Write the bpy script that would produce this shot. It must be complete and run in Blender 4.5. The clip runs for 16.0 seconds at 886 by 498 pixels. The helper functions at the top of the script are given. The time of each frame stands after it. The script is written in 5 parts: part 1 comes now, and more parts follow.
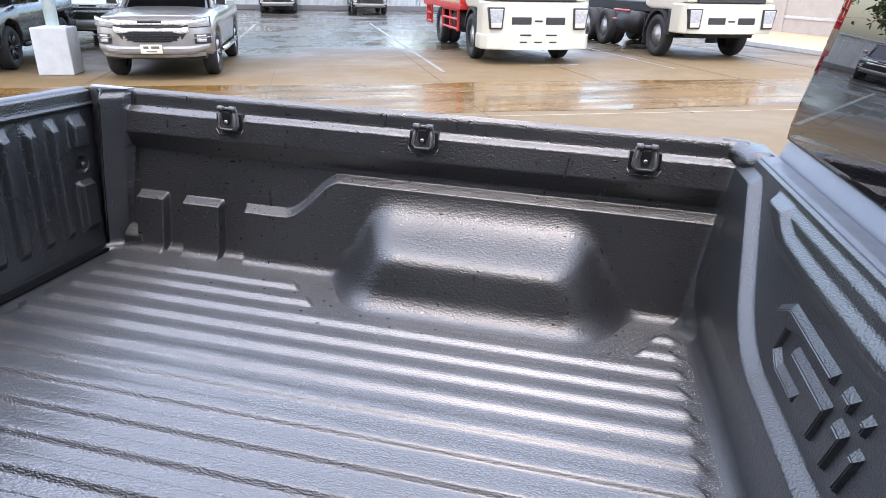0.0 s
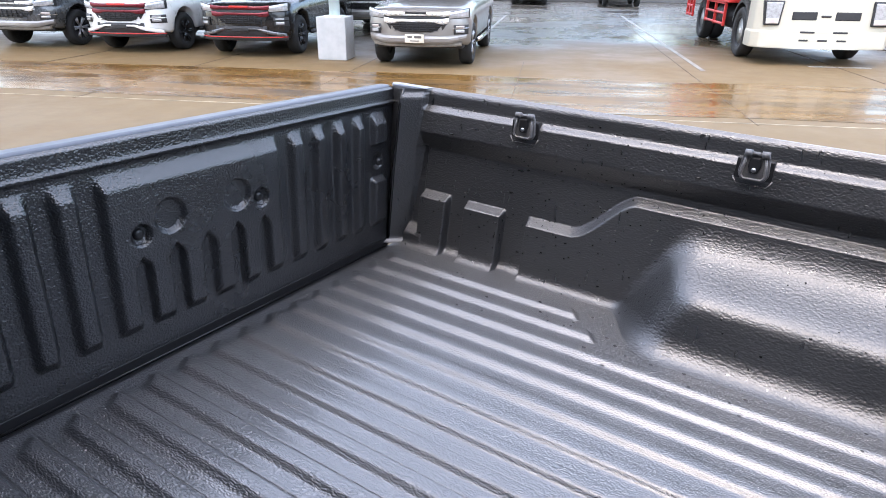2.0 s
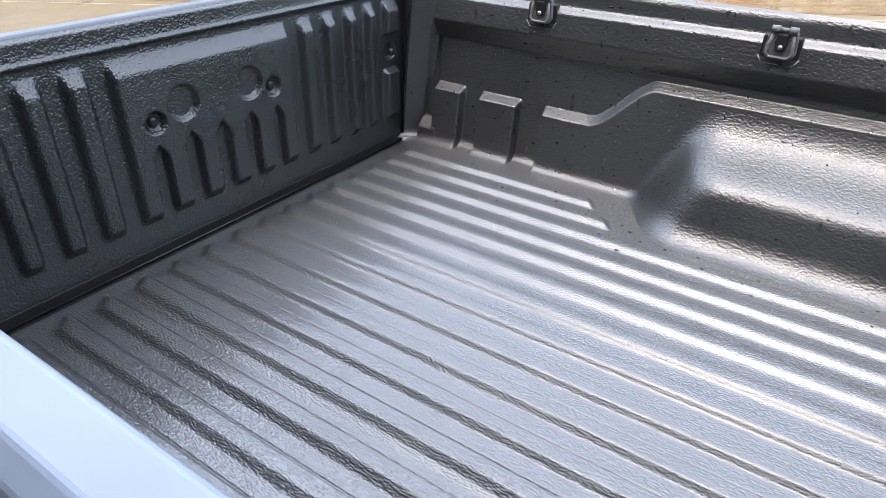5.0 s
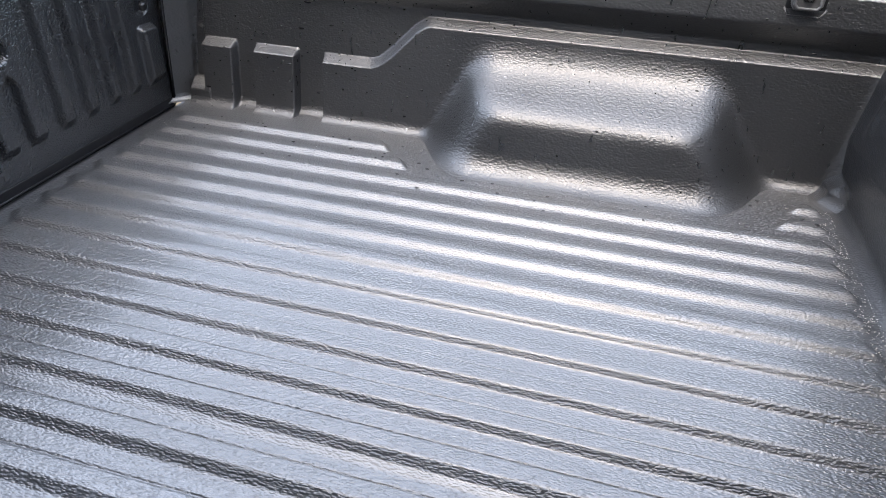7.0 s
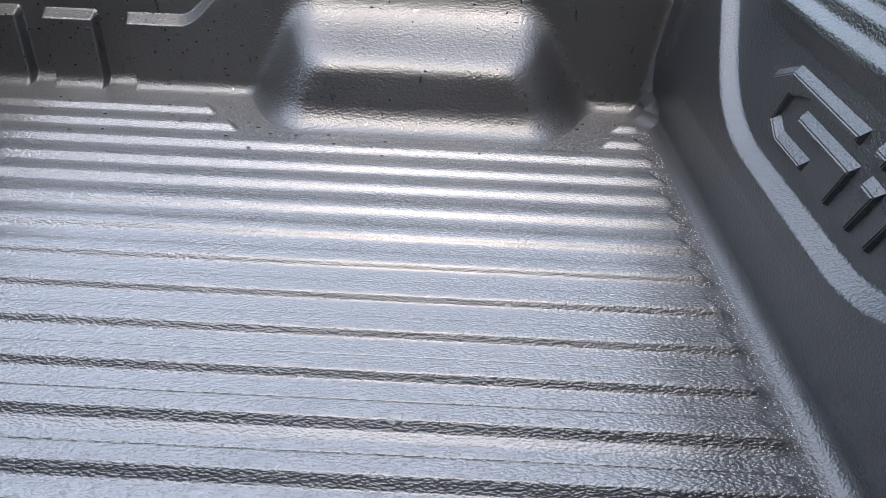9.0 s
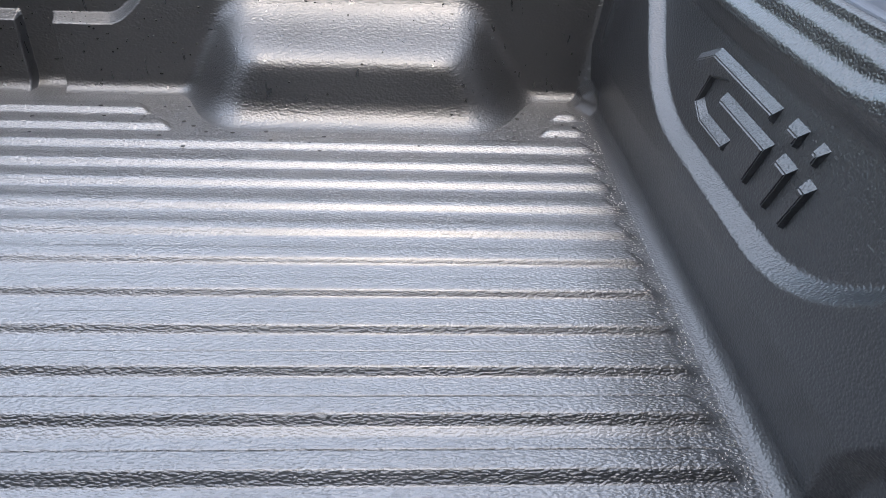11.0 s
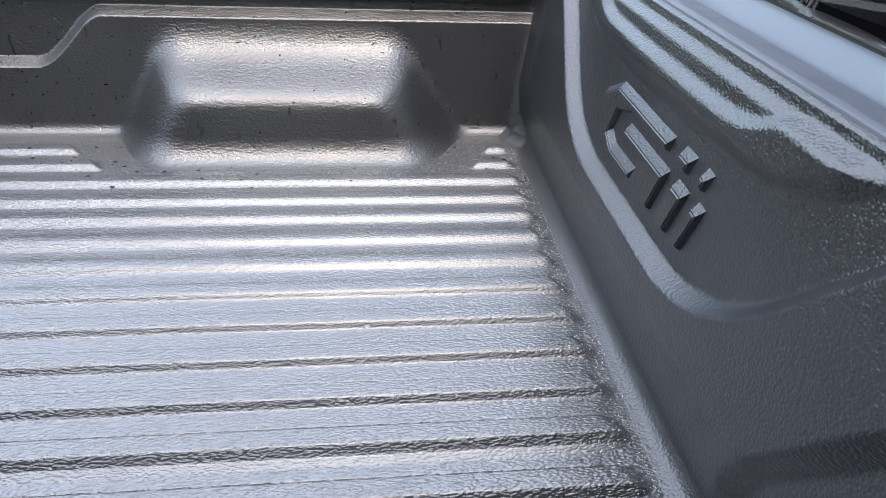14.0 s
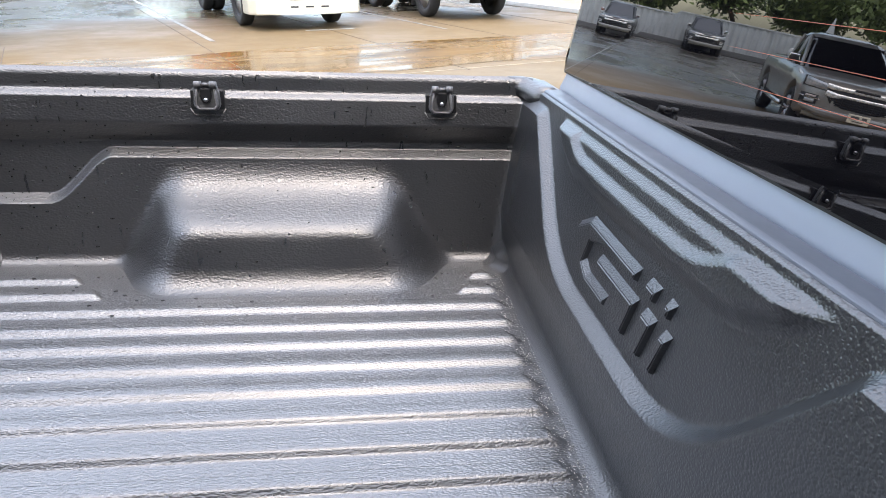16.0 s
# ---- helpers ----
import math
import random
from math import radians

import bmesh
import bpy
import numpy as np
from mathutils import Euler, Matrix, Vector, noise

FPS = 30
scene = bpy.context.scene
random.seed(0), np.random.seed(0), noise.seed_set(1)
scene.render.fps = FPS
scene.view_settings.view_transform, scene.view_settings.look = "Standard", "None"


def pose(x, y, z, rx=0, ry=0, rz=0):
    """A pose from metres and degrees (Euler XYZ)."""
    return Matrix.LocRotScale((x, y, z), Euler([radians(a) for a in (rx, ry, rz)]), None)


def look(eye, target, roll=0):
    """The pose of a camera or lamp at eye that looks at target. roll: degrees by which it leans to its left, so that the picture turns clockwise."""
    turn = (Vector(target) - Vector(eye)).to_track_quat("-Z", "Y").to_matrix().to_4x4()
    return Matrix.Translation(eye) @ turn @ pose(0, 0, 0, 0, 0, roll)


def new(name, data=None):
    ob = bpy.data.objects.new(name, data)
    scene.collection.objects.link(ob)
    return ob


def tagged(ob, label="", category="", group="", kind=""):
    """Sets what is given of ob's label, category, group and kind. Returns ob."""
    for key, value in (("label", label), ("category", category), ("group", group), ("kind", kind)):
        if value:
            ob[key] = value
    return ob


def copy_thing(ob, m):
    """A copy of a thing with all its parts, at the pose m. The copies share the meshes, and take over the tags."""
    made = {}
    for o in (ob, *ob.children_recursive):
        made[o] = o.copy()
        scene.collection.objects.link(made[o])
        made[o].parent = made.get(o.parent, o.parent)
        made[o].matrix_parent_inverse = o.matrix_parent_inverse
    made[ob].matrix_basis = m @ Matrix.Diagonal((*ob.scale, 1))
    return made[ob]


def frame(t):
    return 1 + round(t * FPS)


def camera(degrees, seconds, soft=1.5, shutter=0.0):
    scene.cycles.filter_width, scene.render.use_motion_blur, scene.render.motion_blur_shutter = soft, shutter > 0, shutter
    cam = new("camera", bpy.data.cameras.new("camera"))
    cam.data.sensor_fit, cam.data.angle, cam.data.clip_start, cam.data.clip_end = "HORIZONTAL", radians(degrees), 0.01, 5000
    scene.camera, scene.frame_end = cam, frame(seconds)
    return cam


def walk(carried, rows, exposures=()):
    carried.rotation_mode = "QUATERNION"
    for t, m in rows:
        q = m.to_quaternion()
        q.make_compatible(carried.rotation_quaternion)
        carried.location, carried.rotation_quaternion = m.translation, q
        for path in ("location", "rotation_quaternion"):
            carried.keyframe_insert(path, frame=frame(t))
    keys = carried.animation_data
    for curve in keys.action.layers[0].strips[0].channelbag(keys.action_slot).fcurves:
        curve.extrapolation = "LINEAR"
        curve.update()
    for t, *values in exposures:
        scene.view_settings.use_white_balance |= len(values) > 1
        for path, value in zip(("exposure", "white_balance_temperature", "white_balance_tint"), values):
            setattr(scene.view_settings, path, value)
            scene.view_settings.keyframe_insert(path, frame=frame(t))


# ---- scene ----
cam = camera(69.5, 16.0, soft=0.85)
# the truck leans a little: nose down, kerb side down
LEAN = Matrix.Translation((0.9, 0.84, 0)) @ pose(0, 0, 0, 0, 1.5, 0) @ pose(0, 0, 0, -1.25, 0, 0) @ Matrix.Translation((-0.9, -0.84, 0))
PATH = [
    (0, (1.408, -0.159, 1.614), (1.034, 1.661, 0.875), 2.9),
    (0.5, (1.313, -0.12, 1.613), (0.793, 1.661, 0.867), 2.9),
    (1, (1.259, -0.106, 1.617), (0.548, 1.605, 0.864), 2.8),
    (1.5, (1.199, -0.082, 1.62), (0.321, 1.544, 0.855), 2.7),
    (2, (1.148, -0.056, 1.625), (0.172, 1.5, 0.833), 2.6),
    (2.5, (1.099, -0.033, 1.619), (0.096, 1.477, 0.775), 2.7),
    (3, (1.087, -0.034, 1.608), (0.091, 1.442, 0.697), 2.6),
    (3.2, (1.088, -0.04, 1.595), (0.099, 1.426, 0.662), 2.6),
    (5.3, (1.174, -0.08, 1.564), (0.246, 1.354, 0.523), 1.2),
    (5.5, (1.165, -0.07, 1.546), (0.281, 1.394, 0.509), 1.7),
    (6, (1.164, -0.056, 1.529), (0.419, 1.474, 0.478), 1.9),
    (6.5, (1.169, -0.056, 1.529), (0.6, 1.525, 0.444), 2.2),
    (7, (1.189, -0.059, 1.532), (0.788, 1.549, 0.413), 2.4),
    (7.5, (1.197, -0.056, 1.515), (0.944, 1.566, 0.373), 2.5),
    (8, (1.211, -0.057, 1.507), (1.06, 1.557, 0.335), 2.5),
    (8.5, (1.233, -0.059, 1.505), (1.159, 1.545, 0.313), 2.6),
    (9, (1.253, -0.059, 1.503), (1.248, 1.54, 0.301), 2.6),
    (9.5, (1.269, -0.058, 1.498), (1.317, 1.537, 0.291), 2.8),
    (10, (1.288, -0.054, 1.495), (1.362, 1.538, 0.287), 2.7),
    (12.5, (1.333, -0.076, 1.494), (1.458, 1.541, 0.323), 2.8),
    (13, (1.346, -0.072, 1.497), (1.499, 1.558, 0.349), 2.9),
    (13.5, (1.368, -0.072, 1.501), (1.547, 1.566, 0.367), 3.0),
    (14, (1.38, -0.088, 1.507), (1.584, 1.559, 0.391), 2.9),
    (14.5, (1.372, -0.112, 1.53), (1.594, 1.57, 0.472), 2.7),
    (15, (1.368, -0.114, 1.539), (1.599, 1.624, 0.578), 2.7),
    (15.5, (1.361, -0.123, 1.547), (1.592, 1.66, 0.672), 2.5),
    (16, (1.378, -0.137, 1.559), (1.62, 1.681, 0.76), 2.5),
]
EXPOSURES = [(0, 2.17, 6320, 13), (3, 2.25, 6260, 13), (5.5, 2.45, 6560, 8.5), (7, 2.39, 6560, 8.5), (9, 2.29, 6560, 8.5), (12.5, 2.27, 6570, 8.5), (14.5, 2.41, 6580, 8.5), (16, 2.39, 6650, 10)]
walk(cam, [(t, LEAN @ look(eye, target, roll)) for t, eye, target, roll in PATH], EXPOSURES)

# ---- light: bright overcast sky, soft high sun ----
world = bpy.data.worlds.new("overcast_sky")
scene.world = world
world.use_nodes = True
wn = world.node_tree
sky = wn.nodes.new("ShaderNodeTexSky")
sky.sky_type, sky.sun_disc = "NISHITA", False
sky.sun_elevation, sky.sun_rotation = radians(70), radians(180)
sky.air_density, sky.dust_density, sky.ozone_density = 1.3, 2.6, 1.8
wn.links.new(sky.outputs["Color"], wn.nodes["Background"].inputs["Color"])
wn.nodes["Background"].inputs["Strength"].default_value = 0.15
sun_data = bpy.data.lights.new("sun", "SUN")
sun_data.energy, sun_data.angle, sun_data.color = 1.05, radians(172), (1.0, 0.93, 0.85)
sun = new("sun", sun_data)
sun.matrix_world = pose(0, 0, 30, 20, -4, 0)

# ---- materials ----
def node_material(name):
    m = bpy.data.materials.new(name)
    m.use_nodes = True
    return m, m.node_tree, m.node_tree.nodes["Principled BSDF"]


def noise_tex(nt, scale, detail=4.0, rough=0.55, stretch=None, coords="Object"):
    tc = nt.nodes.new("ShaderNodeTexCoord")
    n = nt.nodes.new("ShaderNodeTexNoise")
    n.inputs["Scale"].default_value, n.inputs["Detail"].default_value, n.inputs["Roughness"].default_value = scale, detail, rough
    if stretch:
        mp = nt.nodes.new("ShaderNodeMapping")
        mp.inputs["Scale"].default_value = stretch
        nt.links.new(tc.outputs[coords], mp.inputs["Vector"])
        nt.links.new(mp.outputs["Vector"], n.inputs["Vector"])
    else:
        nt.links.new(tc.outputs[coords], n.inputs["Vector"])
    return n


def ramp(nt, fac, stops):
    r = nt.nodes.new("ShaderNodeValToRGB")
    while len(r.color_ramp.elements) < len(stops):
        r.color_ramp.elements.new(0.5)
    for e, (p, c) in zip(r.color_ramp.elements, stops):
        e.position, e.color = p, (*c, 1) if len(c) == 3 else (c[0], c[0], c[0], 1)
    nt.links.new(fac, r.inputs["Fac"])
    return r


def bump(nt, bsdf, height, strength, distance, normal=None):
    b = nt.nodes.new("ShaderNodeBump")
    b.inputs["Strength"].default_value, b.inputs["Distance"].default_value = strength, distance
    nt.links.new(height, b.inputs["Height"])
    if normal:
        nt.links.new(normal.outputs["Normal"], b.inputs["Normal"])
    nt.links.new(b.outputs["Normal"], bsdf.inputs["Normal"])
    return b


def plain(name, color, rough=0.5, metal=0.0, vary=0.12, scale=8.0, coat=0.0, bump_mm=0.0):
    m, nt, b = node_material(name)
    n = noise_tex(nt, scale, 5)
    lo, hi = [c * (1 - vary) for c in color], [min(1, c * (1 + vary)) for c in color]
    r = ramp(nt, n.outputs["Fac"], [(0.3, lo), (0.7, hi)])
    nt.links.new(r.outputs["Color"], b.inputs["Base Color"])
    rr = ramp(nt, noise_tex(nt, scale * 3, 4).outputs["Fac"], [(0.3, (max(0.02, rough * 0.85),)), (0.7, (min(1, rough * 1.15),))])
    nt.links.new(rr.outputs["Color"], b.inputs["Roughness"])
    b.inputs["Metallic"].default_value, b.inputs["Coat Weight"].default_value = metal, coat
    b.inputs["Coat Roughness"].default_value = 0.04
    if bump_mm:
        bump(nt, b, n.outputs["Fac"], 0.6, bump_mm / 1000)
    return m


def liner_material(name, grain=1.0, rough=0.36, dust=0.0, cells=(150, 150, 210), drips=0.0, coat=(0.45, 0.36), marks=0.0, ior=(1.9, 1.6)):
    """Black moulded plastic with a leathery grain, a little dust in it; marks: pale dried water marks along one edge."""
    m, nt, b = node_material(name)
    big = noise_tex(nt, 3.0, 6, 0.6)
    fine = noise_tex(nt, 300.0, 3, 0.6)
    base = ramp(nt, big.outputs["Fac"], [(0.3, (0.010, 0.0105, 0.012)), (0.75, (0.017, 0.018, 0.020))])
    speck = ramp(nt, noise_tex(nt, 420.0, 2, 0.5).outputs["Fac"], [(0.74, (0.0,)), (0.80, (1.0,))])
    patch = ramp(nt, noise_tex(nt, 2.3, 5, 0.7).outputs["Fac"], [(0.50, (0.0,)), (0.75, (dust,))])
    mul = nt.nodes.new("ShaderNodeMath")
    mul.operation = "MULTIPLY"
    nt.links.new(speck.outputs["Color"], mul.inputs[0])
    nt.links.new(patch.outputs["Color"], mul.inputs[1])
    mix = nt.nodes.new("ShaderNodeMix")
    mix.data_type = "RGBA"
    nt.links.new(mul.outputs["Value"], mix.inputs["Factor"])
    nt.links.new(base.outputs["Color"], mix.inputs["A"])
    mix.inputs["B"].default_value = (0.16, 0.15, 0.13, 1)
    if marks:
        tcm, sepm, edge = nt.nodes.new("ShaderNodeTexCoord"), nt.nodes.new("ShaderNodeSeparateXYZ"), nt.nodes.new("ShaderNodeMapRange")
        nt.links.new(tcm.outputs["Object"], sepm.inputs["Vector"])
        edge.inputs["From Min"].default_value, edge.inputs["From Max"].default_value = 0.385, 0.345
        nt.links.new(sepm.outputs["Y"], edge.inputs["Value"])
        along = nt.nodes.new("ShaderNodeMapRange")
        along.inputs["From Min"].default_value, along.inputs["From Max"].default_value = 0.35, 0.75
        nt.links.new(sepm.outputs["X"], along.inputs["Value"])
        spread = nt.nodes.new("ShaderNodeMath")
        spread.operation = "MULTIPLY"
        nt.links.new(edge.outputs["Result"], spread.inputs[0])
        nt.links.new(along.outputs["Result"], spread.inputs[1])
        blot = ramp(nt, noise_tex(nt, 55.0, 4, 0.62).outputs["Fac"], [(0.46, (0.0,)), (0.52, (marks,))])
        both, pale = nt.nodes.new("ShaderNodeMath"), nt.nodes.new("ShaderNodeMix")
        both.operation, pale.data_type = "MULTIPLY", "RGBA"
        nt.links.new(spread.outputs["Value"], both.inputs[0])
        nt.links.new(blot.outputs["Color"], both.inputs[1])
        nt.links.new(both.outputs["Value"], pale.inputs["Factor"])
        nt.links.new(mix.outputs["Result"], pale.inputs["A"])
        pale.inputs["B"].default_value = (0.17, 0.18, 0.20, 1)
        mix = pale
    nt.links.new(mix.outputs["Result"], b.inputs["Base Color"])
    rr = ramp(nt, big.outputs["Fac"], [(0.3, (rough * 0.85,)), (0.7, (rough * 1.15,))])
    runs = ramp(nt, noise_tex(nt, 1.0, 3, 0.55, (75, 75, 13)).outputs["Fac"], [(0.655, (0.0,)), (0.69, (drips,))])
    dry = nt.nodes.new("ShaderNodeMath")
    dry.operation, dry.use_clamp = "SUBTRACT", True
    nt.links.new(rr.outputs["Color"], dry.inputs[0])
    nt.links.new(runs.outputs["Color"], dry.inputs[1])
    nt.links.new(dry.outputs["Value"], b.inputs["Roughness"])
    tc = nt.nodes.new("ShaderNodeTexCoord")
    mp = nt.nodes.new("ShaderNodeMapping")
    mp.inputs["Scale"].default_value = cells
    nt.links.new(tc.outputs["Object"], mp.inputs["Vector"])
    warp = noise_tex(nt, 90.0, 2)
    add = nt.nodes.new("ShaderNodeMixRGB")
    add.blend_type = "ADD"
    add.inputs["Fac"].default_value = 0.9
    nt.links.new(mp.outputs["Vector"], add.inputs["Color1"])
    nt.links.new(warp.outputs["Color"], add.inputs["Color2"])
    vor = nt.nodes.new("ShaderNodeTexVoronoi")
    vor.feature = "SMOOTH_F1"
    vor.inputs["Scale"].default_value, vor.inputs["Smoothness"].default_value = 1.0, 0.35
    nt.links.new(add.outputs["Color"], vor.inputs["Vector"])
    domes = nt.nodes.new("ShaderNodeMath")
    domes.operation = "MULTIPLY_ADD"
    domes.inputs[1].default_value = -1.0
    wrinkle = nt.nodes.new("ShaderNodeTexNoise")
    wrinkle.inputs["Scale"].default_value, wrinkle.inputs["Detail"].default_value = 0.55, 3.0
    nt.links.new(mp.outputs["Vector"], wrinkle.inputs["Vector"])
    nt.links.new(vor.outputs["Distance"], domes.inputs[0])
    nt.links.new(wrinkle.outputs["Fac"], domes.inputs[2])
    b1 = bump(nt, b, domes.outputs["Value"], 1.0, 0.0016 * grain)
    bump(nt, b, fine.outputs["Fac"], 0.4, 0.0006 * grain, b1)
    b.inputs["IOR"].default_value = ior[0]
    b.inputs["Coat Weight"].default_value, b.inputs["Coat IOR"].default_value, b.inputs["Coat Roughness"].default_value = coat[0], ior[1], coat[1]
    return m


LINER = liner_material("grained_black_plastic", 0.62, 0.42, 0.0, (140, 170, 220), 0.22, (0.30, 0.30))
FLOOR_LINER = liner_material("floor_black_plastic", 1.15, 0.42, 1.0, (150, 320, 320), 0.0, (0.75, 0.20), 0.25, (2.05, 1.75))
# same plastic as LINER, reflecting less so the tailgate comes out shaded
TAIL_LINER = liner_material("tailgate_dimmed_black_plastic", 0.95, 0.29, 0.0, (200, 200, 220), 0.0, (0.12, 0.22), ior=(1.75, 1.5))
FRONT_LINER = liner_material("bulkhead_black_plastic", 0.60, 0.36, 0.0, (240, 240, 260), 0.0, (0.25, 0.30), ior=(1.75, 1.6))
SMOOTH_BLACK = plain("smooth_black_plastic", (0.012, 0.012, 0.013), 0.38)
GLOSS_BLACK = plain("shiny_black_seal", (0.010, 0.010, 0.011), 0.16)
RUBBER = plain("tyre_rubber", (0.016, 0.016, 0.016), 0.8, bump_mm=1.0, scale=60)
# one body paint in two tones: a lit one, then a shaded one
PAINT = plain("blue_grey_metallic_paint", (0.28, 0.31, 0.365), 0.40, 0.30, 0.03, 3, 0.0)
SHADED_PAINT = plain("shaded_blue_grey_paint", (0.10, 0.112, 0.135), 0.48, 0.2, 0.06, 4, 0.05)
CHROME = plain("chrome", (0.75, 0.75, 0.76), 0.12, 1.0, 0.05)
STEEL = plain("steel", (0.42, 0.42, 0.43), 0.35, 1.0, 0.15, 30)
HOOK_GREY = plain("dark_grey_hook", (0.11, 0.11, 0.113), 0.5, 0.0, 0.2, 60, bump_mm=0.4)
DARK_STEEL = plain("black_chassis_steel", (0.02, 0.02, 0.022), 0.55, 0.3, 0.3, 12)


def glass_material(name, tint, rough=0.01, ior=1.85):
    m, nt, b = node_material(name)
    b.inputs["Base Color"].default_value = (*tint, 1)
    b.inputs["Roughness"].default_value = rough
    b.inputs["IOR"].default_value = ior
    return m


TINTED = glass_material("tinted_glass", (0.002, 0.002, 0.0025))
REAR_GLASS = glass_material("coated_rear_glass", (0.002, 0.002, 0.003), 0.01, 2.25)

# ---- building helpers ----
def part(name, data, material, parent, label="", smooth=False):
    """A bmesh or mesh becomes one mesh object under a thing or a part."""
    if isinstance(data, bmesh.types.BMesh):
        me = bpy.data.meshes.new(name)
        bmesh.ops.recalc_face_normals(data, faces=data.faces)
        data.to_mesh(me)
        data.free()
    else:
        me = data
    me.materials.append(material)
    if smooth:
        me.polygons.foreach_set("use_smooth", [True] * len(me.polygons))
    ob = new(name, me)
    if parent:
        ob.parent = parent
    if label:
        tagged(ob, label)
    return ob


def empty(name, m=None, parent=None):
    ob = new(name)
    ob.empty_display_size = 0.1
    if m is not None:
        ob.matrix_world = m
    if parent:
        ob.parent = parent
    return ob


def grid_mesh(name, P, flip=False):
    """A sheet from an array of points of the shape (rows, columns, 3)."""
    nr, nc = P.shape[:2]
    idx = np.arange(nr * nc).reshape(nr, nc)
    q = np.stack([idx[:-1, :-1], idx[:-1, 1:], idx[1:, 1:], idx[1:, :-1]], -1).reshape(-1, 4)
    if flip:
        q = q[:, ::-1]
    me = bpy.data.meshes.new(name)
    me.from_pydata(P.reshape(-1, 3).tolist(), [], q.tolist())
    return me


def sstep(a, b, x):
    t = np.clip((x - a) / (b - a), 0, 1)
    return t * t * (3 - 2 * t)


def lin(a, b, x):
    return np.clip((x - a) / (b - a), 0, 1)


def smin(a, b, k):
    h = np.clip(0.5 + 0.5 * (b - a) / k, 0, 1)
    return b * (1 - h) + a * h - k * h * (1 - h)


def samples(a, b, step, dense, fine):
    """Sample places from a to b, finer within the stretches given."""
    out = [np.arange(a, b, step), [b]]
    for lo, hi in dense:
        out.append(np.arange(max(a, lo), min(b, hi), fine))
    s = np.unique(np.round(np.concatenate(out), 5))
    keep = np.concatenate([[True], np.diff(s) > fine * 0.4])
    keep[-1] = True
    return s[keep]


def add_box(bm, lo, hi, bevel=0.0, segments=2):
    r = bmesh.ops.create_cube(bm, size=1.0)
    c = [(a + b) / 2 for a, b in zip(lo, hi)]
    d = [b - a for a, b in zip(lo, hi)]
    for v in r["verts"]:
        v.co = Vector([c[n] + v.co[n] * d[n] for n in range(3)])
    if bevel:
        es = list({e for v in r["verts"] for e in v.link_edges})
        bmesh.ops.bevel(bm, geom=es, offset=bevel, segments=segments, affect="EDGES", profile=0.5)
    return bm


def box(lo, hi, bevel=0.0, segments=2):
    return add_box(bmesh.new(), lo, hi, bevel, segments)


def add_prism(bm, outline, depth, axis="y"):
    """An outline in a plane, given depth across it. axis y: outline is (x, z); axis x: (y, z); axis z: (x, y)."""
    def at(p, d):
        return {"y": (p[0], d, p[1]), "x": (d, p[0], p[1]), "z": (p[0], p[1], d)}[axis]
    a = [bm.verts.new(at(p, depth[0])) for p in outline]
    b = [bm.verts.new(at(p, depth[1])) for p in outline]
    n = len(outline)
    faces = [bm.faces.new(a), bm.faces.new(b[::-1])]
    for i in range(n):
        faces.append(bm.faces.new((a[i], b[i], b[(i + 1) % n], a[(i + 1) % n])))
    return faces


def prism(outline, depth, axis="y", bevel=0.0, segments=2):
    bm = bmesh.new()
    add_prism(bm, outline, depth, axis)
    if bevel:
        bmesh.ops.bevel(bm, geom=list(bm.edges), offset=bevel, segments=segments, affect="EDGES", profile=0.5)
    return bm


def add_lathe(bm, profile, axis="y", n=28, center=(0, 0, 0), caps=True):
    """Rings of (radius, along); axis is the one it turns about."""
    rings = []
    for r, h in profile:
        ring = []
        for i in range(n):
            a = 2 * math.pi * i / n
            c, s = r * math.cos(a), r * math.sin(a)
            p = {"y": (c, h, s), "x": (h, c, s), "z": (c, s, h)}[axis]
            ring.append(bm.verts.new([p[k] + center[k] for k in range(3)]))
        rings.append(ring)
    for ra, rb in zip(rings, rings[1:]):
        for i in range(n):
            bm.faces.new((ra[i], ra[(i + 1) % n], rb[(i + 1) % n], rb[i]))
    if caps:
        bm.faces.new(rings[0])
        bm.faces.new(rings[-1][::-1])
    return bm


def lathe(profile, axis="y", n=28, center=(0, 0, 0), caps=True):
    return add_lathe(bmesh.new(), profile, axis, n, center, caps)


def add_tube(bm, points, radius, n=8):
    """A round bar along points."""
    pts = [Vector(p) for p in points]
    rings = []
    for i, p in enumerate(pts):
        d = (pts[min(i + 1, len(pts) - 1)] - pts[max(i - 1, 0)]).normalized()
        a = d.orthogonal().normalized() if i == 0 else (a - d * a.dot(d)).normalized()
        b = d.cross(a)
        rings.append([bm.verts.new(p + radius * (math.cos(t) * a + math.sin(t) * b)) for t in [2 * math.pi * k / n for k in range(n)]])
    for ra, rb in zip(rings, rings[1:]):
        for i in range(n):
            bm.faces.new((ra[i], ra[(i + 1) % n], rb[(i + 1) % n], rb[i]))
    bm.faces.new(rings[0][::-1])
    bm.faces.new(rings[-1])
    return bm


def tube(points, radius, n=8):
    return add_tube(bmesh.new(), points, radius, n)

# ---- the pickup truck: load bed ----
truck = tagged(empty("pickup_truck", LEAN), "blue-grey pickup truck with a black plastic-lined open load bed", "pickup truck")
MID = 0.81          # the bed's centre line
FLOOR = 0.80
PITCH, FIRST = 0.0836, 0.431


def bulk_x(z):
    return 1.800 + (z - 1.03) * 0.14


